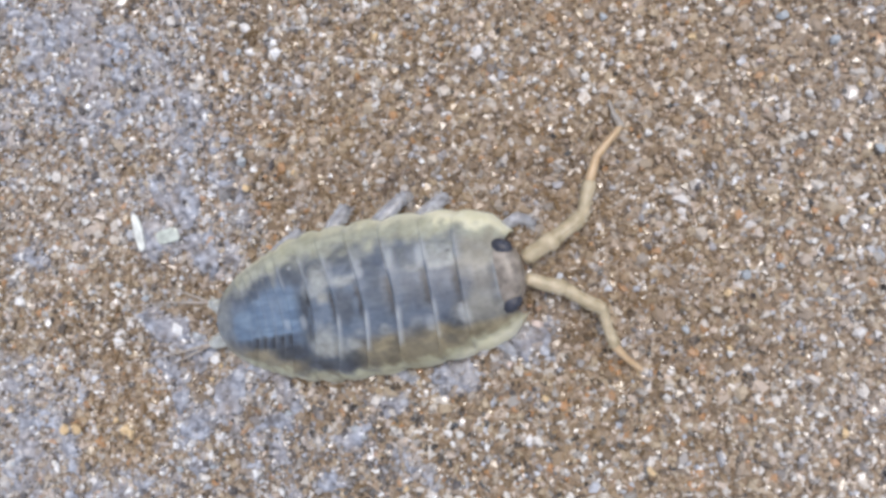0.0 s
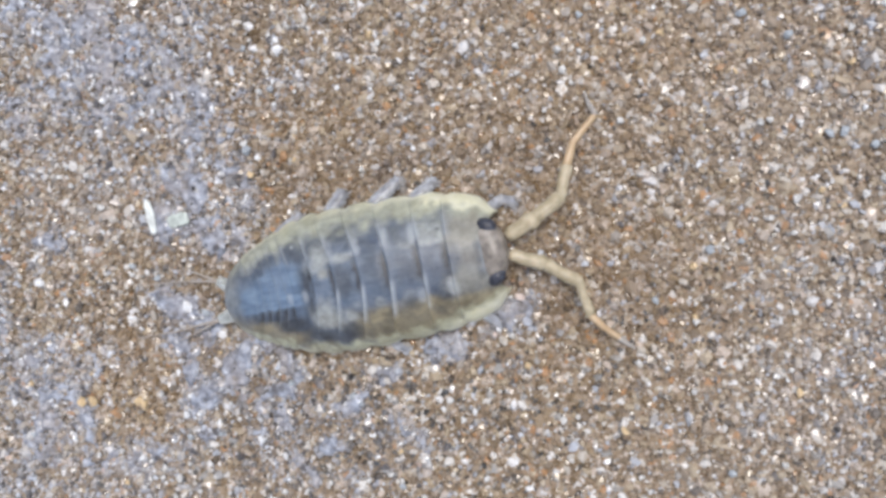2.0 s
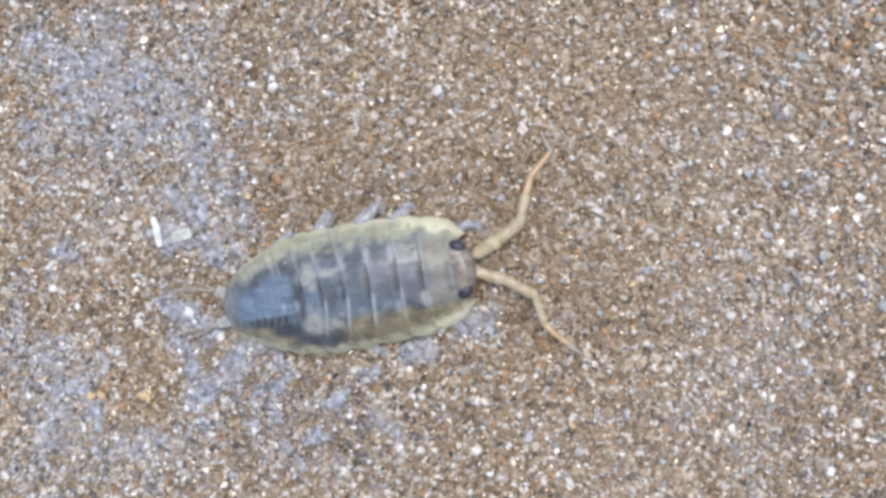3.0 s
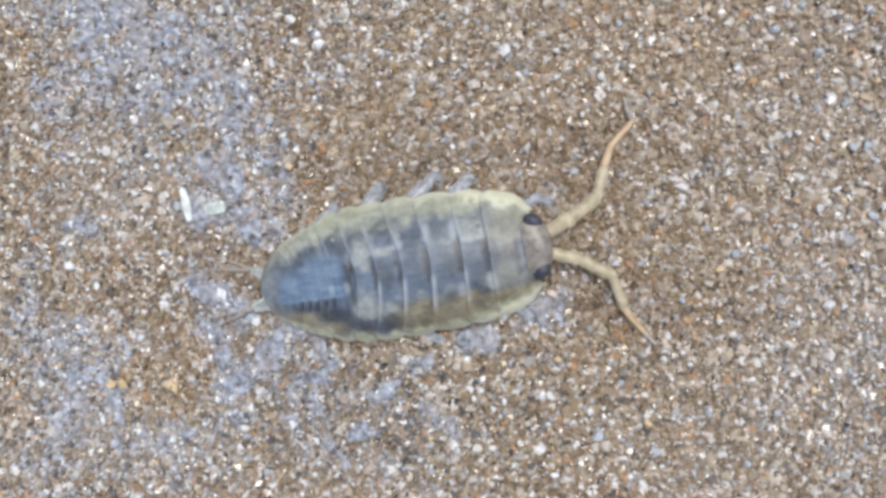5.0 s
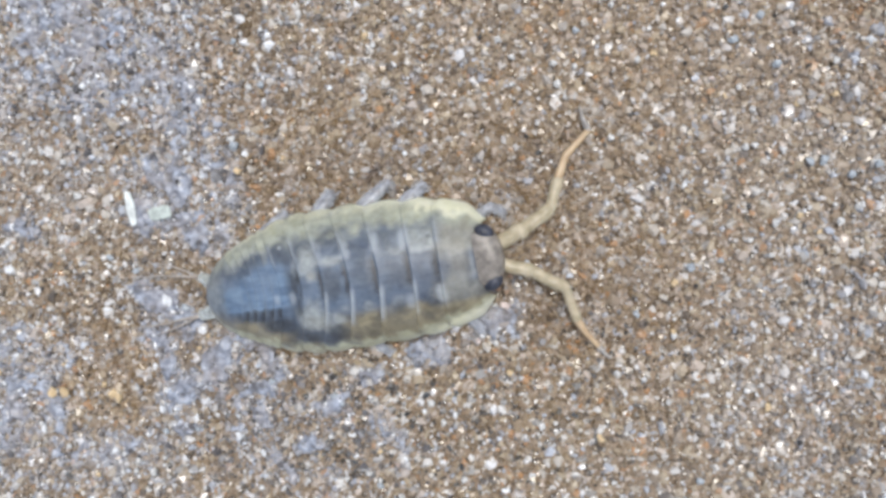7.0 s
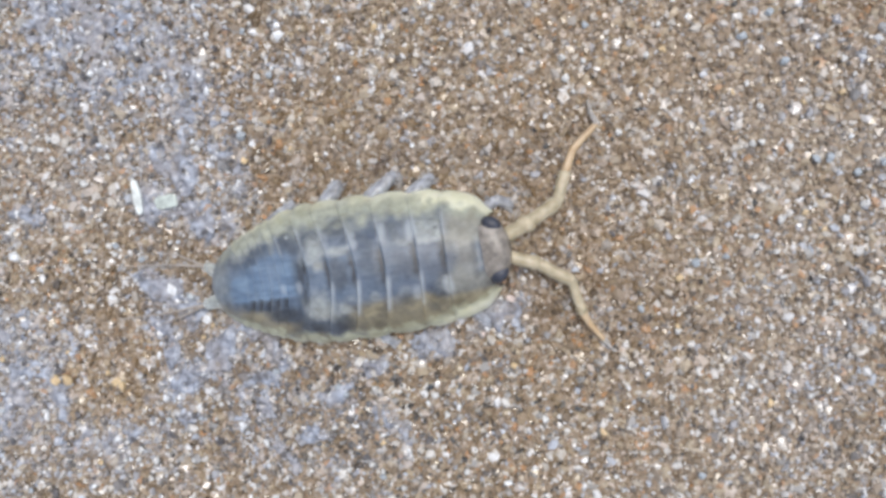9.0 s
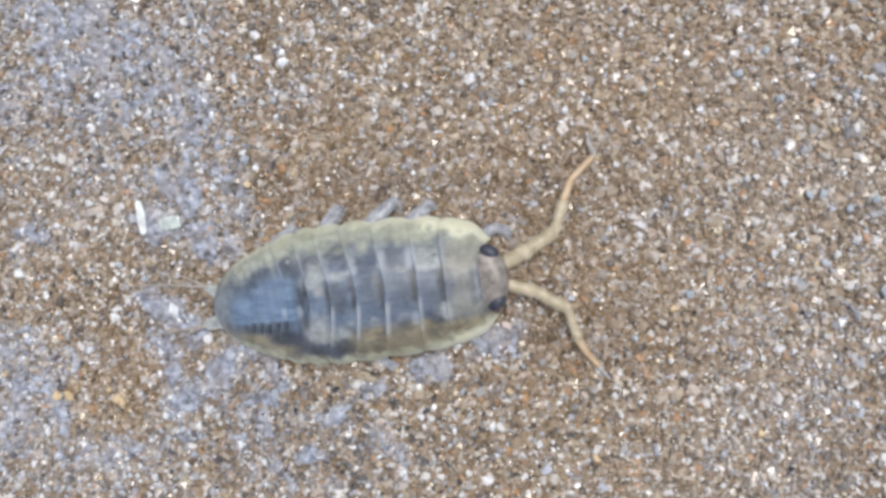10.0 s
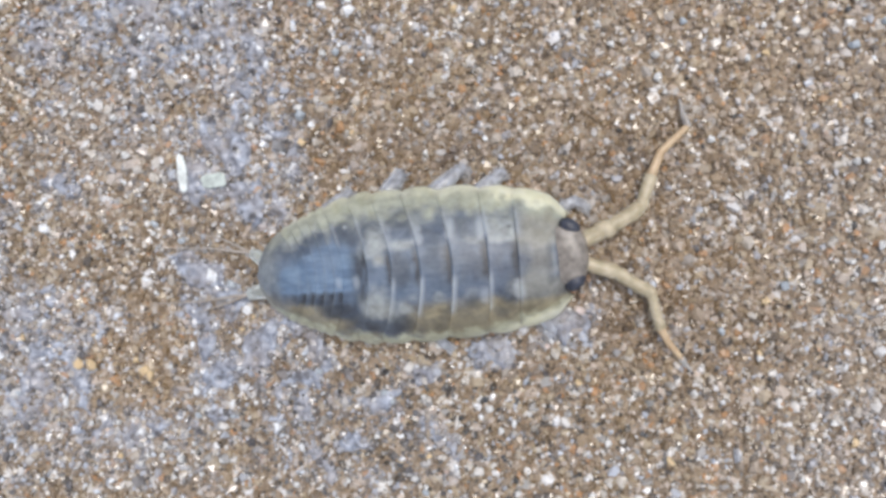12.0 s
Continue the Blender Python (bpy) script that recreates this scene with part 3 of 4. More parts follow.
WHITE_2 = [(3.73, 7.73, 0.40), (4.41, -5.56, 0.31), (4.88, 6.00, 0.29), (4.99, -10.04, 0.37), (5.37, -7.77, 0.57), (5.52, 8.59, 0.46), (5.70, 7.71, 0.51), (6.03, 7.15, 0.29), (6.45, 8.47, 0.40), (7.92, 11.11, 0.40), (8.13, 5.37, 0.43), (8.69, -5.12, 0.40), (8.73, -10.26, 0.40), (9.08, -10.92, 0.29), (9.15, 8.75, 0.43), (9.19, -7.93, 0.29), (9.57, 10.04, 0.40), (11.01, -6.38, 0.37), (11.11, -2.61, 0.26), (11.14, -3.37, 0.40), (13.38, 7.51, 0.40), (13.41, -8.25, 0.37), (13.54, -6.43, 0.29), (13.77, -8.98, 0.34), (13.80, 5.02, 0.49), (13.99, 6.57, 0.40), (14.16, 1.00, 0.40), (14.16, 5.04, 0.40), (14.32, -5.69, 0.46), (14.63, -9.44, 0.40)]
WHITE_3 = [(14.91, -5.41, 0.31), (15.03, -2.98, 0.37), (15.10, 0.34, 0.40), (15.21, 1.80, 0.49), (15.38, -0.75, 0.26), (15.39, 4.91, 0.43), (15.42, 10.18, 0.43), (16.59, 2.42, 0.29), (16.92, -5.99, 0.40), (17.36, 8.63, 0.40), (17.59, 2.55, 0.34), (17.72, -1.78, 0.34), (17.84, 8.02, 0.29), (17.86, 1.84, 0.43), (18.42, -4.09, 0.31), (18.54, 2.54, 0.43), (19.42, -0.40, 0.31)]
ORANGE_0 = [(-21.95, -6.47, 0.40), (-19.16, -7.47, 0.80), (-18.55, -7.36, 0.69), (-18.48, -5.97, 0.34), (-16.72, -11.53, 0.40), (-16.24, -6.87, 0.40), (-15.85, -7.27, 0.57), (-15.48, -7.49, 0.63), (-11.27, -4.82, 0.31), (-10.80, -4.23, 0.29), (-9.13, 3.74, 0.43), (-6.92, 4.40, 0.29), (-2.97, 9.93, 0.51), (-2.23, -9.46, 0.40), (3.87, -5.25, 0.37), (8.03, -8.19, 0.49), (9.84, 8.98, 0.43), (11.05, -3.17, 0.40), (11.08, -0.99, 0.40), (12.82, 7.16, 0.34), (15.21, -6.41, 0.49), (15.79, 6.79, 0.34), (16.19, 2.10, 0.34), (16.98, 1.40, 0.34), (17.33, 7.24, 0.40), (19.83, 7.32, 0.40)]
BLUE_0 = [(-22.16, -9.22, 0.40), (-20.61, -13.27, 0.40), (-15.71, -0.51, 0.46), (-14.40, -1.12, 0.51), (-13.03, -9.07, 0.54), (-11.95, -2.88, 0.57), (-11.28, -8.84, 0.37), (-9.28, 9.78, 0.40), (-9.25, 4.95, 0.69), (-7.90, 7.75, 0.43), (-7.56, -6.27, 0.40), (-4.50, -6.86, 0.46), (-4.08, -7.26, 0.34), (-2.23, -11.18, 0.46), (6.48, 10.02, 0.40), (9.45, -2.43, 0.46), (11.73, -0.22, 0.57), (12.49, -9.96, 0.46), (12.97, 0.06, 0.34), (13.07, 9.52, 0.57), (14.11, 10.52, 0.51), (14.94, 8.50, 0.51), (16.48, 4.44, 0.51), (17.06, 4.46, 0.57), (18.19, 3.85, 0.51), (19.28, 4.34, 0.46), (19.93, 0.32, 0.51)]
DARK_0 = [(-14.17, 9.09, 0.34), (-10.26, -6.67, 0.26), (-10.02, -9.15, 0.26), (-8.50, -8.28, 0.31), (-8.18, -7.45, 0.26), (-7.76, 4.27, 0.34), (-6.86, -7.82, 0.26), (-6.52, -7.09, 0.40), (-4.92, -5.73, 0.31), (-4.51, -5.92, 0.57), (-3.06, -5.86, 0.29), (-1.78, -6.31, 0.26), (-0.53, -9.84, 0.29), (2.26, 9.81, 0.46), (4.40, 5.44, 0.40), (7.47, -6.52, 0.34), (11.11, 9.29, 0.26), (11.16, 8.56, 0.40), (11.32, -1.78, 0.26), (12.00, -1.09, 0.37), (16.57, -0.79, 0.43), (16.67, -7.91, 0.46)]
place_grains(WHITE_0 + WHITE_1 + WHITE_2 + WHITE_3, M_WHITE, "bright white quartz grain lying on the sand", 100)
place_grains(ORANGE_0, M_ORANGE, "orange translucent quartz grain lying on the sand", 200, 0.95)
place_grains([(3.62, -2.16, 0.62), (12.3, 7.9, 0.4), (2.4, -3.9, 0.4)], M_PINK, "pinkish white quartz grain lying on the sand", 500)
place_grains(BLUE_0, M_BLUE, "pale bluish glassy grain lying on the sand", 300)
place_grains(DARK_0, M_DARK, "dark mineral grain lying in the sand", 400, 0.65)


def shell_chip(x, y, length, width, turn, power, material, label):
    r = random.Random(int(length * 100))
    top, n = [], 16
    for k in range(n):
        a = 2 * math.pi * k / n
        c, d = math.cos(a), math.sin(a)
        far = 1 / (abs(c) ** power + abs(d) ** power) ** (1 / power)
        top.append((c * far * length / 2 * r.uniform(0.93, 1.05), d * far * width / 2 * r.uniform(0.9, 1.06)))
    rings = [[(p[0] * k, p[1] * k, z + 0.06 * (p[0] / length) ** 2) for p in top] for k, z in ((0.93, 0), (1, 0.03), (1, 0.1), (0.88, 0.14))]
    v, f = loft(rings)
    ob = tagged(new("shell_fragment", mesh_of("shell_fragment", v, f, material, smooth=False)), label, "shell fragment", "shell fragments")
    z = float(lie(np.array([x]), np.array([y]))[0]) + 0.27
    ob.matrix_world = pose(x * MM, y * MM, z * MM, 5, -4, turn)


shell_chip(-14.51, 1.94, 1.75, 0.42, 99, 3.0, M_CHIP, "narrow white splinter of shell lying on wet sand")
shell_chip(-12.94, 1.76, 1.15, 0.64, 14, 6.0, M_FLAKE, "small pale greenish-white shell flake on wet sand")


# ---- the sea slater ----
slater = tagged(new("sea_slater"), "grey mottled sea slater with yellow-green rim on wet sand", "isopod")
HOME = pose(-3.6 * MM, -0.95 * MM, 0, 0, 0, 10.2)
slater.matrix_world = HOME

RIM_S = [-7.0, -6.9, -6.6, -6.2, -5.6, -4.2, -3.0, -1.9, 0.0, 3.0, 4.8, 6.0, 6.6, 7.0]
RIM_W = [0.05, 0.8, 1.35, 1.72, 2.15, 2.78, 3.2, 3.38, 3.4, 3.27, 3.05, 2.58, 2.0, 1.45]
TOP_S = [-7.0, -6.5, -5.5, -4.0, -1.5, 1.5, 4.0, 5.7, 7.0]
TOP_H = [0.75, 1.35, 2.05, 2.6, 3.0, 3.05, 2.85, 2.55, 2.0]


def shell_point(s, q, lift=0.0):
    w, h = np.interp(s, RIM_S, RIM_W), np.interp(s, TOP_S, TOP_H)
    low = 0.32
    arch = (1 - abs(q) ** 2.3) ** 0.62
    return [s, q * w, low + (h - low) * arch + lift]


def ease(a, b, v):
    t = min(1.0, max(0.0, (v - a) / (b - a)))
    return t * t * (3 - 2 * t)


def ragged(s, n, size, seed):
    """Noise of several scales, about -0.6 to 0.6."""
    v = Vector((s / size, n / size, seed))
    return noise.noise(v) * 0.6 + noise.noise(v * 2.3) * 0.3 + noise.noise(v * 5.1) * 0.17


# pigment patches of the back: along, across, half length, half width, strength
PALE = [(-1.1, 1.2, 0.4, 0.62, 0.85), (-0.95, 0.62, 0.3, 0.32, 0.6), (0.0, 1.05, 0.42, 0.2, 0.8), (-1.25, -1.3, 0.62, 0.6, 0.8), (-0.75, -1.8, 0.38, 0.3, 0.6), (-0.15, -1.53, 0.3, 0.24, 0.8), (0.3, -1.0, 0.22, 0.15, 0.45),
        (1.35, -1.2, 0.24, 0.16, 0.5), (2.9, 1.02, 0.34, 0.15, 0.6), (2.6, -1.05, 0.3, 0.2, 0.35), (-1.65, 0.9, 0.2, 0.4, 0.45), (-6.25, 0.3, 0.5, 0.7, 0.55), (-3.15, 1.64, 0.12, 0.35, 0.6), (-5.0, 1.3, 0.4, 0.25, 0.5), (5.4, 1.1, 0.75, 0.7, 0.32), (5.15, -0.85, 0.75, 0.6, 0.35), (-2.4, 1.91, 0.07, 0.06, 1.0)]
BRIGHT = [(0.58, 1.45, 0.2, 0.34, 0.8), (1.93, 1.5, 0.17, 0.42, 0.8), (3.22, 1.52, 0.22, 0.38, 0.75), (4.52, -1.0, 0.2, 0.36, 0.75), (3.15, -1.22, 0.18, 0.3, 0.6), (-0.55, 1.4, 0.14, 0.4, 0.4),
          (-2.75, -0.32, 0.12, 0.22, 0.5), (-2.0, -0.34, 0.13, 0.24, 0.6), (5.98, 0.0, 0.1, 0.75, 0.45), (-2.4, 1.91, 0.06, 0.06, 0.9)]
DEEP = [(-3.0, -1.5, 0.8, 0.26, 0.85), (-2.2, -1.95, 0.5, 0.3, 0.5), (-1.6, -2.22, 0.36, 0.24, 0.75), (-0.4, -2.15, 0.4, 0.3, 0.7), (-0.7, -2.6, 0.34, 0.14, 0.5), (-1.85, 0.2, 0.16, 0.42, 0.8), (-1.8, -0.75, 0.16, 0.36, 0.75), (-3.6, 1.45, 0.5, 0.22, 0.4),
        (-0.05, 0.0, 0.4, 0.66, 0.6), (-0.1, 2.0, 0.5, 0.26, 0.5), (-2.2, 1.55, 0.6, 0.3, 0.5), (4.3, 1.49, 0.13, 0.1, 0.7), (4.3, -1.42, 0.14, 0.1, 0.55), (2.75, -1.55, 0.38, 0.24, 0.5), (1.55, -1.7, 0.3, 0.14, 0.5),
        (2.3, -1.9, 0.32, 0.2, 0.35), (3.75, -1.95, 0.3, 0.25, 0.45), (1.35, 0.3, 0.45, 0.6, 0.35), (-1.9, -0.3, 0.3, 0.9, 0.45), (2.7, 0.2, 0.4, 0.6, 0.3)]
BROWN = [(5.2, -1.0, 0.8, 0.7, 0.45), (5.45, 1.2, 0.75, 0.75, 0.6), (5.5, 0.1, 0.5, 0.9, 0.35), (-4.5, -1.5, 1.0, 0.28, 0.75), (-3.3, -2.2, 0.9, 0.35, 0.75), (0.2, -2.35, 0.5, 0.45, 0.7), (-0.95, 0.6, 0.22, 0.22, 0.5), (-1.1, -1.6, 0.45, 0.3, 0.35),
         (-2.2, -2.7, 0.7, 0.25, 0.7), (6.0, -1.1, 0.4, 0.5, 0.4)]


def patches(spots, s, n, warp):
    """How strongly the patches cover one place; warp, a noise, makes their edges uneven."""
    cover = 0.0
    for cs, cn, rs, rn, strength in spots:
        d = abs((s - cs) / rs) ** 2.6 + abs((n - cn) / rn) ** 2.6
        if d < 9:
            cover = max(cover, strength * ease(1.75, 0.35, d ** 0.5 + warp))
    return cover


def pigment_and_light(s, n, q, a, plate):
    """Strengths of pale, dark (overlap shade too), blue sky sheen, rear, brown, rim and cream colour; a runs from a
    plate's front to its rear edge.
    """
    wob, wob2, wob3 = ragged(s, n, 0.7, 3), ragged(s + 9, n, 1.3, 5), ragged(s, n + 4, 0.35, 8)
    ws, wn = s + 0.16 * wob2 + 0.08 * wob3, n + 0.16 * wob
    uneven = 0.7 * wob + 0.6 * wob3
    pale = 0.9 * patches(PALE, ws, wn, uneven)
    dark_and_shade = patches(DEEP, ws, wn, uneven)
    brown = patches(BROWN, ws, wn, uneven)
    rear = 0.55 * patches(BRIGHT, s, n, uneven)
    side = abs(q)
    if plate in (1, 2):
        # a squarish pale field on the second plate, fainter on the third
        square = ease(0.05, 0.22, a) * ease(0.98, 0.86, a) * ease(0.24, 0.31, q + 0.05 * wob) * ease(0.63, 0.55, q + 0.05 * wob)
        pale = max(pale, (0.75 if plate == 1 else 0.2) * square * (1 + 0.5 * wob3))
    if plate < 7:
        brown = max(brown, 0.85 * ease(-1.1, -1.75, n + 0.7 * wob2) * ease(-0.6, 0.5, s + wob))
        # painted shade where a plate slips under the one before it
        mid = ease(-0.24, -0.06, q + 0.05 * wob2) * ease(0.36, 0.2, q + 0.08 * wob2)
        dark_and_shade = max(dark_and_shade, (1.0 if plate else 0.3) * mid * ease(0.42, 0.14, a + 0.2 * wob3))
        dark_and_shade = max(dark_and_shade, 0.45 * ease(0.07, 0.0, a) * ease(0.97, 0.8, side))
        # dark lobes inside the rim
        lobe = (0.0, 0.2, 0.3, 0.35, 0.45, 0.45, 0.35)[plate] if q < 0 else (0.0, 0.1, 0.12, 0.15, 0.3, 0.4, 0.45)[plate]
        inner = 0.56 if q < 0 else 0.46
        dark_and_shade = max(dark_and_shade, lobe * ease(inner, inner + 0.08, side + 0.08 * wob) * ease(inner + 0.27, inner + 0.2, side + 0.06 * wob3) * ease(0.04, 0.16, a) * ease(0.95, 0.7, a + 0.3 * wob) * (1 + wob3))
        # pale hind edges: a fine line on the far flank, none over the middle
        line = ease(-0.62, -0.5, q) * ease(0.0, -0.16, q + 0.1 * wob2) * ease(0.84, 0.94, a)
        faint = 0.25 * ease(0.3, 0.42, q) * ease(0.75, 0.6, q) * ease(0.84, 0.95, a)
        rear = max(rear, (0.7 + 0.5 * wob2) * line * (0.15, 0.5, 0.6, 0.62, 0.6, 0.1, 0.0)[plate], faint)
        pale = max(pale, 0.3 * ease(0.42, 0.62, q + 0.2 * wob2) * (0.8 + wob))
    # blue sky reflection on the tail, painted into the colour; fainter over the back
    sky_sheen = 0.0
    if s < 0.5:
        high = float(np.interp(s, [-5.9, -4.8, -4.05, -3.35, -2.4, -1.9], [0.2, 0.7, 1.05, 1.45, 1.35, 0.6]))
        sky_sheen = ease(-6.2, -5.2, s + 0.3 * wob3) * ease(-1.6, -2.4, s + 0.4 * wob) * ease(-0.85, -0.62, n + 0.12 * wob3) * ease(high + 0.3, high - 0.3, n + 0.35 * wob)
        sky_sheen = max((0.64 + 0.3 * wob + 0.25 * wob3 - 0.22 * ease(0.2, high, n)) * sky_sheen, 0.22 * ease(0.5, 0.2, side + 0.2 * wob2))
    elif s < 4.6:
        sky_sheen = 0.16 * ease(0.5, 0.2, side + 0.2 * wob2) * ease(4.6, 1.0, s)
    if plate == 7:
        tooth = ease(-0.62, -0.8, n + 0.1 * wob3) * ease(-1.45, -1.1, n + 0.3 * wob)
        # dark teeth of pigment; painted shade along each front edge
        dark_and_shade = max(dark_and_shade, tooth * (0.45 + 0.55 * ease(0.75, 0.3, a)), 0.3 * ease(0.2, 0.0, a) * ease(0.92, 0.6, side))
        rear = max(rear, 0.1 * ease(0.75, 0.95, a) * ease(0.7, 0.3, side) * (0.6 + wob2))
        brown = max(brown, 0.6 * ease(0.5, 0.62, -q + 0.1 * wob))
        pale = max(pale, 0.55 * ease(0.48, 0.62, q + 0.15 * wob) * ease(0.15, 0.5, a))
    if plate == 8:
        dark_and_shade = max(dark_and_shade * ease(-5.6, -5.2, s), 0.5 * ease(-0.62, -0.8, n + 0.1 * wob3) * ease(-1.2, -0.95, n) * ease(-5.25, -4.9, s))
        brown = max(brown, 0.45 * ease(0.35, 0.6, -q + 0.15 * wob))
        pale = max(pale, 0.35 * ease(-5.2, -5.9, s) * (0.8 + wob))
    # the rim: greenish yellow, creamy in front and along the near flank
    front = ease(2.8, 5.2, s)
    inner = (0.8 - 0.12 * front if q < 0 else 0.66 - 0.02 * front) - (0.1 if plate > 6 and q < 0 else 0.04 if plate > 6 else 0.0)
    soft = 0.05 if q < 0 else 0.14
    rim = (0.85 if q < 0 else 0.65) * ease(inner - soft, inner + 0.06 + soft, side + 0.16 * wob + 0.1 * wob3) * (1 - 0.45 * ease(0.16, 0.0, a)) * (1 + 0.5 * wob2)
    edge = 0.9 - 0.14 * front if q < 0 else 0.87 - 0.11 * front
    cream = ease(edge - 0.03, edge + 0.12, side + 0.1 * wob3 + 0.08 * wob) * ((0.25 if q < 0 else 0.5) + (0.65 if q < 0 else 0.4) * ease(-1.0 if q > 0 else 2.0, 4.5, s))
    if plate == 8:
        rim, cream = (0.85 if q < 0 else 0.6) * rim * ease(-6.7, -5.9, s), 0.4 * cream * ease(-6.6, -5.6, s)
    if q < 0 and plate > 4:
        cream = max(cream, 0.5 * ease(0.82, 0.95, side + 0.06 * wob3) * ease(-6.3, -5.6, s))
        notch = ease(0.4, 0.1, a + 0.25 * wob3) * ease(0.78, 0.86, side + 0.05 * wob)
        brown = max(brown, 0.8 * notch)
        rim, cream = rim * (1 - 0.7 * notch), cream * (1 - 0.8 * notch)
    keep = 1 - 0.8 * rim
    tidy = (pale * (1 - 0.6 * sky_sheen if s < -2 else 1), dark_and_shade * keep, sky_sheen, rear * keep, brown, rim, cream)
    return tuple(min(1.0, max(0.0, v)) for v in tidy)


def tergite(front, back, lag_front, lag_back, scallop, name, label, plate, cols=101, rows=18):
    """One plate of the back: arched, its rear edge lifted over the next plate, its sides swept back and rounded."""
    verts, marks = [], []
    for under in (0, 1):
        for i in range(rows + 1):
            a = i / rows
            for j in range(cols):
                q = -1 + 2 * j / (cols - 1)
                lag = (lag_front + (lag_back - lag_front) * a) * abs(q) ** 1.9
                s = front + (back - front) * a - lag
                edge = 1 - (scallop if a < 0.5 else min(scallop, 0.056)) * (abs(2 * a - 0.95)) ** 2.2 * abs(q) ** 7
                lip = (0.01 + 0.045 * a ** 3 - 0.06 * (1 - a) ** 3) * (1.0 if plate < 5 else 0.55)
                p = shell_point(min(s, 7.1), q * 0.999, lip)
                p[1] *= edge
                if under:
                    p[2] -= 0.12
                    p[1] *= 0.985
                else:
                    marks.append(pigment_and_light(p[0], p[1], q, a, plate))
                verts.append(p)
    faces, half = [], (rows + 1) * cols
    for i in range(rows):
        for j in range(cols - 1):
            a = i * cols + j
            faces.append((a, a + cols, a + cols + 1, a + 1))
            faces.append((half + a, half + a + 1, half + a + cols + 1, half + a + cols))
    ring = [j for j in range(cols)] + [i * cols + cols - 1 for i in range(1, rows + 1)]
    ring += [rows * cols + j for j in range(cols - 2, -1, -1)] + [i * cols for i in range(rows - 1, 0, -1)]
    for k in range(len(ring)):
        a, b = ring[k], ring[(k + 1) % len(ring)]
        faces.append((a, b, half + b, half + a))
    me = mesh_of(name, verts, faces, M_SHELL)
    for name_, values in zip(("pale", "dark_and_shade", "sky_sheen", "rear", "brown", "rim", "cream"), zip(*marks)):
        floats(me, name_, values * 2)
    return part(name, me, slater, label)


EDGES = [6.22, 4.61, 3.43, 1.97, 0.69, -0.47, -1.47, -2.51]
LAGS = [-0.5, 0.2, 0.42, 0.75, 1.05, 1.2, 1.25, 1.3]
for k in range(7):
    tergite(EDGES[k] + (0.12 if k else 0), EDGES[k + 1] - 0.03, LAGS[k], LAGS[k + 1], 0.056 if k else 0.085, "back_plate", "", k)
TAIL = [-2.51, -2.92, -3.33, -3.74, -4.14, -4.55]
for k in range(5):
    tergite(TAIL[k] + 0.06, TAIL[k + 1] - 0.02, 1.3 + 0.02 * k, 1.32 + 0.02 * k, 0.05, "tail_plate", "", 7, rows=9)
tergite(-4.5, -6.98, 1.4, 0.0, 0.0, "tail_shield", "rounded bluish-grey tail shield", 8)

# belly: keeps light from passing under the plates
rings = []
for s in np.linspace(-6.6, 6.3, 16):
    w = float(np.interp(s, RIM_S, RIM_W)) * 0.82
    h = float(np.interp(s, TOP_S, TOP_H)) * 0.72
    rings.append([(float(s), w * math.cos(t), 0.22 + (h - 0.22) * (0.5 + 0.5 * math.sin(t))) for t in (2 * math.pi * k / 16 for k in range(16))])
part("belly", mesh_of("belly", *loft(rings), M_TAIL), slater, "pale soft underside")

# head, moved slightly by its own keys; its origin is at the neck
rings = []
for k in range(15):
    u = -1 + 2 * k / 14
    r = max(1 - abs(u) ** 2.6, 0.0) ** 0.5
    ring = []
    for j in range(22):
        c, d = math.cos(2 * math.pi * j / 22), math.sin(2 * math.pi * j / 22)
        c, d = math.copysign(abs(c) ** 0.75, c), math.copysign(abs(d) ** 0.75, d)
        ring.append((0.45 + (0.8 if c < 0 else 0.76) * (0.35 + 0.65 * r) * c - 0.18 * u * u, 1.3 * u, 1.72 + 0.68 * (0.12 + 0.88 * r) * d))
    rings.append(ring)
head = part("head", mesh_of("head", *loft(rings), M_HEAD), slater, "brown rounded head")


def eye_mesh():
    bm = bmesh.new()
    bmesh.ops.create_uvsphere(bm, u_segments=20, v_segments=12, radius=1)
    for v in bm.verts:
        v.co = Vector((v.co.x * 0.46, v.co.y * 0.32, v.co.z * 0.3)) * MM
    me = bpy.data.meshes.new("eye")
    bm.to_mesh(me)
    bm.free()
    me.materials.append(M_EYE)
    me.polygons.foreach_set("use_smooth", [True] * len(me.polygons))
    return me


eyes = eye_mesh()
for side in (1, -1):
    e = part("eye", eyes, head, "black oval eye")
    e.matrix_basis = pose(0.56 * MM, side * 1.12 * MM, 1.98 * MM, side * -32, 0, side * -34)


def to_home(x, y, z):
    """A place in the world, in mm, as the slater's own."""
    return tuple(HOME.inverted() @ (Vector((x, y, z)) * MM) / MM)


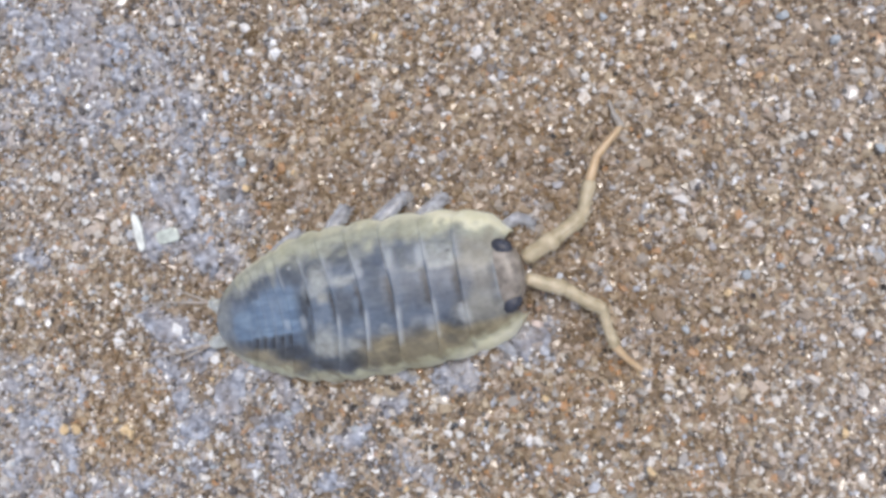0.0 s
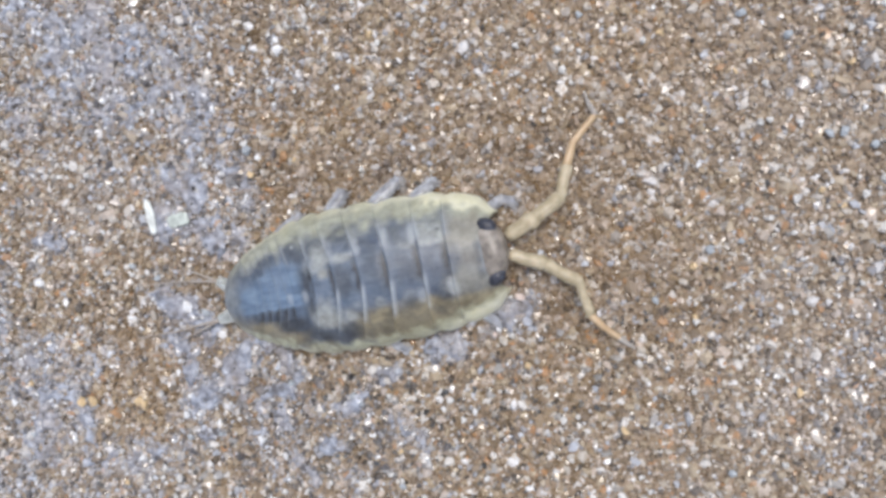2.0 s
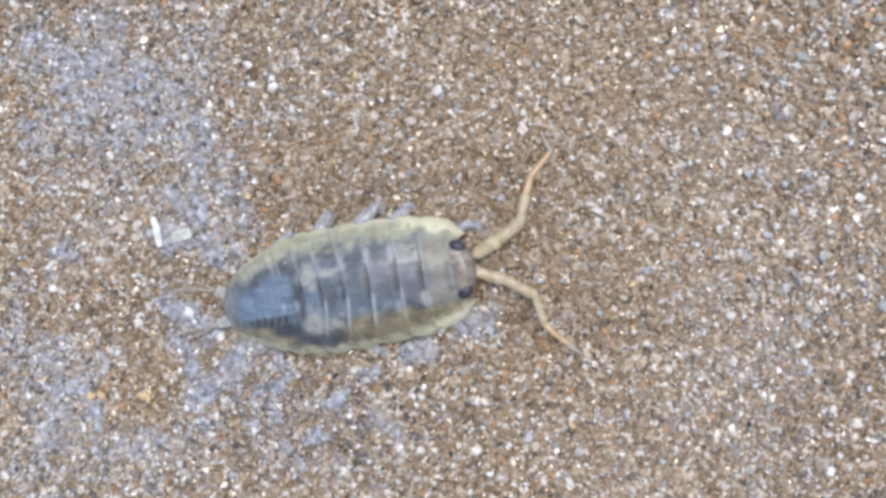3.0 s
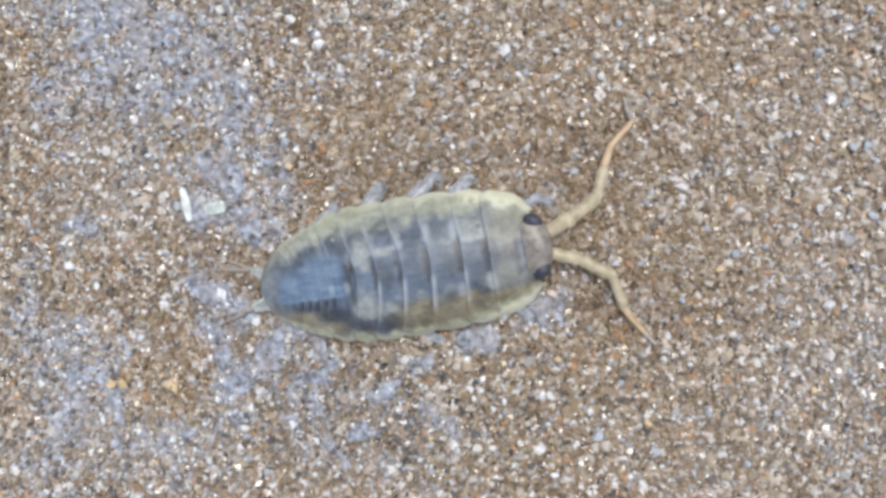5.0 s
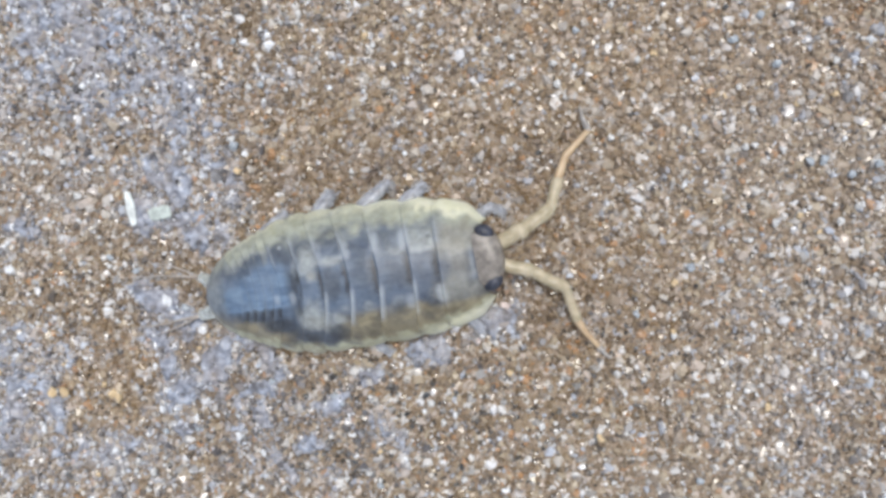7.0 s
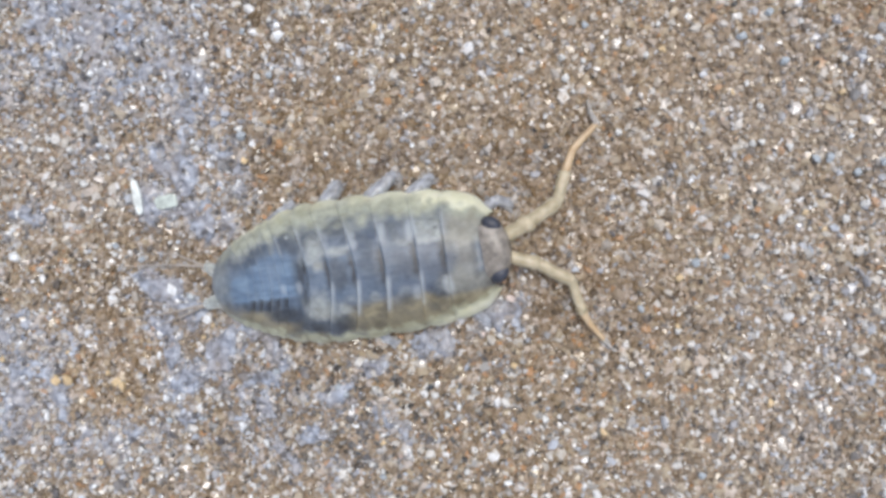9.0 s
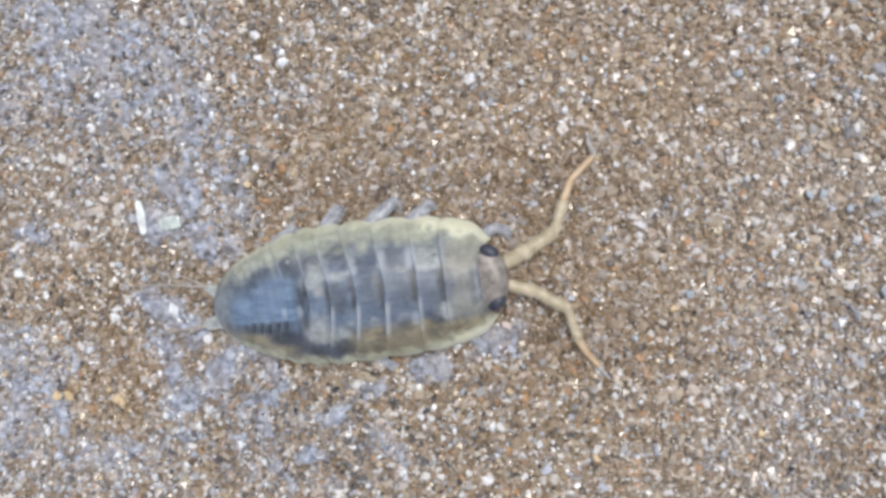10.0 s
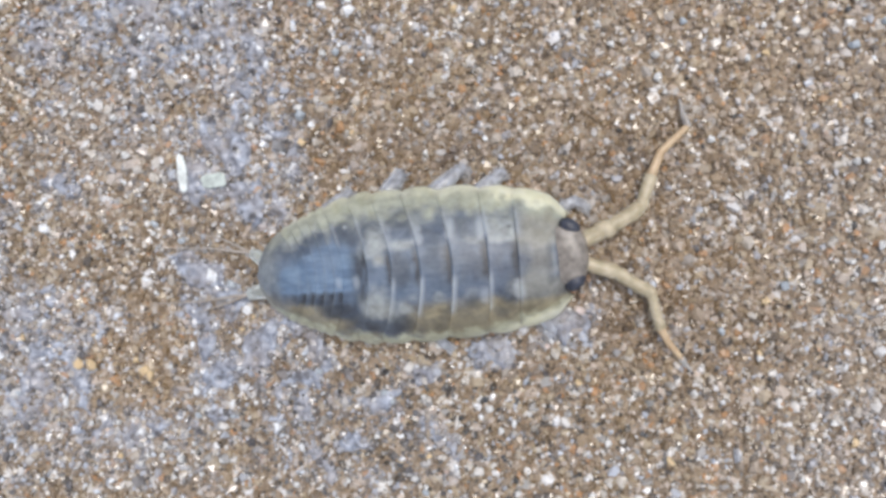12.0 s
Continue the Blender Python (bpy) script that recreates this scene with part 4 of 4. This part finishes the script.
def antenna(joints, radii, hinge, thread, label):
    """Five tapering joints as meshes of their own, the last one with the thread on a hinge."""
    pts = [to_home(*p) for p in joints]
    def flared(k):
        """One joint: slim at its root, swollen at its far end."""
        a, b = Vector(pts[k]), Vector(pts[k + 1])
        r0, r1 = radii[k], radii[k + 1]
        steps = (0, 0.12, 0.3, 0.5, 0.7, 0.88, 1.02)
        swell = (0.82, 0.95, 0.93, 0.97, 1.05, 1.14, 0.98)
        lumps = random.Random(int(100 * (r0 + k)))
        bend = (b - a).cross(Vector((0, 0, 1))).normalized() * r0
        way = [a.lerp(b, f) + bend * lumps.uniform(-0.09, 0.09) for f in steps]
        return limb([tuple(p) for p in way], [(r0 + (r1 - r0) * f) * w * lumps.uniform(0.94, 1.07) for f, w in zip(steps, swell)], 14, steps=3)
    base = part("antenna", mesh_of("antenna", *flared(0), M_ANT), slater, label)
    for k in range(1, len(pts) - 1):
        v, f = flared(k)
        joint = part("antenna_joint", mesh_of("antenna_joint", v, f, M_ANT), base)
        hair = random.Random(k + int(10 * radii[0]))
        a, b = Vector(pts[k]), Vector(pts[k + 1])
        out = (b - a).cross(Vector((0, 0, 1))).normalized()
        for far in (0.35, 0.6, 0.8, 0.95):
            for turn in (-1, 1):
                root = a.lerp(b, far) + out * turn * radii[k + 1] * 0.85
                tip = root + out * turn * hair.uniform(0.06, 0.13) + (b - a).normalized() * hair.uniform(0.08, 0.16)
                part("bristle", mesh_of("bristle", *limb([tuple(root), tuple(tip)], [0.045, 0.015], 6, steps=1), M_ANT), joint)
    h = Vector(pts[-1])
    ends = [Vector(to_home(*p)) - h for p in hinge]
    v1, f1 = limb([(0, 0, 0), *map(tuple, ends)], [radii[-1], *[radii[-1] * 0.8] * (len(ends) - 1), radii[-1] * 0.62], 10)
    tail = [Vector(to_home(*p)) - h for p in thread]
    beads = [ends[-1]]
    for a, b in zip([ends[-1], *tail[:-1]], tail):
        beads += [a.lerp(b, f) for f in (0.25, 0.5, 0.75, 1.0)]
    n = len(beads)
    pieces = []
    for i in range(n - 1):
        r = 0.13 * (1 - i / n) + 0.035
        pieces.append(limb([tuple(beads[i]), tuple(beads[i + 1])], [r, r * 0.85], 8, steps=2))
    v2, f2 = joined(*pieces)
    v, f = joined((v1, f1), (v2, f2))
    me = mesh_of("flagellum", v, f, M_ANT_END)
    me.materials.append(M_TIP)
    me.polygons.foreach_set("material_index", [0] * len(f1) + [1] * len(f2))
    end = part("flagellum", me, base, "orange last joint with a pale thread")
    end.location = h * MM
    return base, end


ant_left, _ = antenna(
    [(3.3, 0.9, 1.35), (4.41, 1.57, 1.2), (5.55, 2.42, 0.95), (5.85, 3.75, 0.7)], [0.35, 0.35, 0.28, 0.215],
    [(6.15, 4.75, 0.5), (7.14, 5.92, 0.3)], [(6.88, 6.42, 0.22), (6.72, 6.95, 0.2)], "jointed ochre antenna bent at its elbow")
ant_right, end_right = antenna(
    [(3.4, 0.0, 1.35), (4.82, -0.3, 1.25), (6.3, -1.04, 1.0), (6.85, -2.5, 0.7)], [0.31, 0.3, 0.25, 0.19],
    [(7.25, -3.1, 0.5), (7.88, -3.78, 0.3)], [(8.08, -4.0, 0.22), (8.36, -4.3, 0.2)], "jointed ochre antenna bent at its elbow")


def leg(points, radii, label=""):
    """A flat, blunt, bristly walking leg."""
    v, f = limb([to_home(*p) for p in points], radii, 12, flat=0.6)
    ob = part("leg", mesh_of("leg", v, f, M_LEG), slater, label or "pale bluish translucent leg")
    r = random.Random(int(1000 * abs(points[0][0])))
    a, b = Vector(to_home(*points[-2])), Vector(to_home(*points[-1]))
    out = (b - a).cross(Vector((0, 0, 1))).normalized()
    for k in range(12):
        far = 0.05 + 0.085 * k
        root = a.lerp(b, far) + out * (radii[-1] * 0.7 * (1 if k % 2 else -1))
        tip = root + out * (1 if k % 2 else -1) * r.uniform(0.1, 0.24) + (b - a).normalized() * r.uniform(0.15, 0.32) + Vector((0, 0, r.uniform(-0.05, 0.1)))
        part("spine", mesh_of("spine", *limb([tuple(root), tuple(tip)], [0.055, 0.02], 6, steps=1), M_SPINE), ob)


leg([(-5.4, 1.5, 0.5), (-5.0, 2.25, 0.4), (-4.6, 2.96, 0.12)], [0.36, 0.38, 0.29])
leg([(-3.3, 2.0, 0.5), (-2.65, 2.68, 0.4), (-1.92, 3.46, 0.12)], [0.38, 0.38, 0.24])
leg([(-1.4, 2.2, 0.5), (-0.78, 2.82, 0.4), (-0.2, 3.4, 0.12)], [0.36, 0.36, 0.23])
leg([(-7.9, 0.9, 0.5), (-7.2, 1.55, 0.35), (-6.75, 1.95, 0.12)], [0.26, 0.26, 0.16])
leg([(2.0, 1.9, 0.5), (2.9, 2.45, 0.45), (3.55, 2.2, 0.15)], [0.24, 0.26, 0.16])
leg([(1.6, -2.3, 0.5), (2.5, -3.0, 0.35), (2.8, -3.3, 0.12)], [0.24, 0.22, 0.12])
leg([(-2.6, -3.6, 0.5), (-2.0, -4.25, 0.35), (-1.6, -4.5, 0.12)], [0.24, 0.22, 0.12])


def uropod(root, mid, ends):
    """Tail limb: a broad pale base and two long thin threads."""
    a, b = to_home(*root), to_home(*mid)
    base = part("uropod", mesh_of("uropod", *limb([a, b], [0.42, 0.26], 10, flat=0.5), M_TAIL), slater, "pale tail limb")
    for e in ends:
        pts = [b, *[to_home(*p) for p in e]]
        part("tail_thread", mesh_of("tail_thread", *limb(pts, [0.08, *np.linspace(0.05, 0.02, len(e))], 8, steps=4), M_RAMUS), base, "thin brownish tail thread")


uropod((-10.0, -1.6, 0.55), (-10.95, -1.2, 0.4), [[(-13.0, -1.2, 0.3), (-15.5, -1.46, 0.25)], [(-12.3, -0.75, 0.3), (-13.6, -0.6, 0.22)]])
uropod((-10.1, -2.75, 0.55), (-10.95, -3.05, 0.4), [[(-13.2, -3.65, 0.3), (-15.6, -4.05, 0.25)], [(-12.2, -3.7, 0.3), (-13.4, -4.2, 0.22)]])


def motions():
    """Head and antennae stir a little; the body rests."""
    def head_at(ds, dn, pitch, yaw):
        return pose((6.15 + ds) * MM, (0.1 + dn) * MM, 0, 0, pitch, yaw)
    early, late = head_at(-0.26, -0.04, -3, 0), head_at(0, 0, 0, 2)
    walk(head, [(0.0, early), (2.7, early), (3.4, head_at(-0.05, -0.06, -1.5, 0.5)), (4.3, late), (8.0, late), (12.0, late)])
    def body_at(turn, ds):
        return HOME @ pose(-7 * MM, -0.1 * MM, 0) @ pose(0, 0, 0, 0, 0, turn) @ pose((7 + ds) * MM, 0, 0)
    walk(slater, [(0.0, body_at(-0.75, -0.06)), (2.7, body_at(-0.65, -0.06)), (4.3, body_at(-0.4, -0.06)), (8.0, body_at(-0.4, -0.06)), (9.0, body_at(-0.3, -0.05)), (12.0, body_at(0, -0.02))])
    h = end_right.location.copy()
    def end_at(pitch, yaw):
        m = Matrix.Translation(h)
        aim = Vector((0.5, -0.85, 0)).normalized()
        side = aim.cross(Vector((0, 0, 1)))
        return m @ Matrix.Rotation(radians(yaw), 4, "Z") @ Matrix.Rotation(radians(pitch), 4, side)
    walk(end_right, [(0.0, end_at(-8, 9)), (0.5, end_at(-7, 9)), (0.9, end_at(34, 18)), (2.7, end_at(34, 18)), (4.3, end_at(0, 0)), (12.0, end_at(0, 0))])
    def antenna_at(turn, x=3.4, y=0.0):
        root = Vector(to_home(x, y, 1.35)) * MM
        return Matrix.Translation(root) @ pose(0, 0, 0, 0, 0, turn) @ Matrix.Translation(-root)
    walk(ant_right, [(0.0, antenna_at(-3)), (2.7, antenna_at(-2.6)), (4.3, antenna_at(0)), (8.0, antenna_at(0.6)), (12.0, antenna_at(1.5))])
    walk(ant_left, [(0.0, antenna_at(1.6, 3.3, 0.9)), (2.7, antenna_at(1.6, 3.3, 0.9)), (4.3, antenna_at(0.4, 3.3, 0.9)), (12.0, antenna_at(0.4, 3.3, 0.9))])


motions()
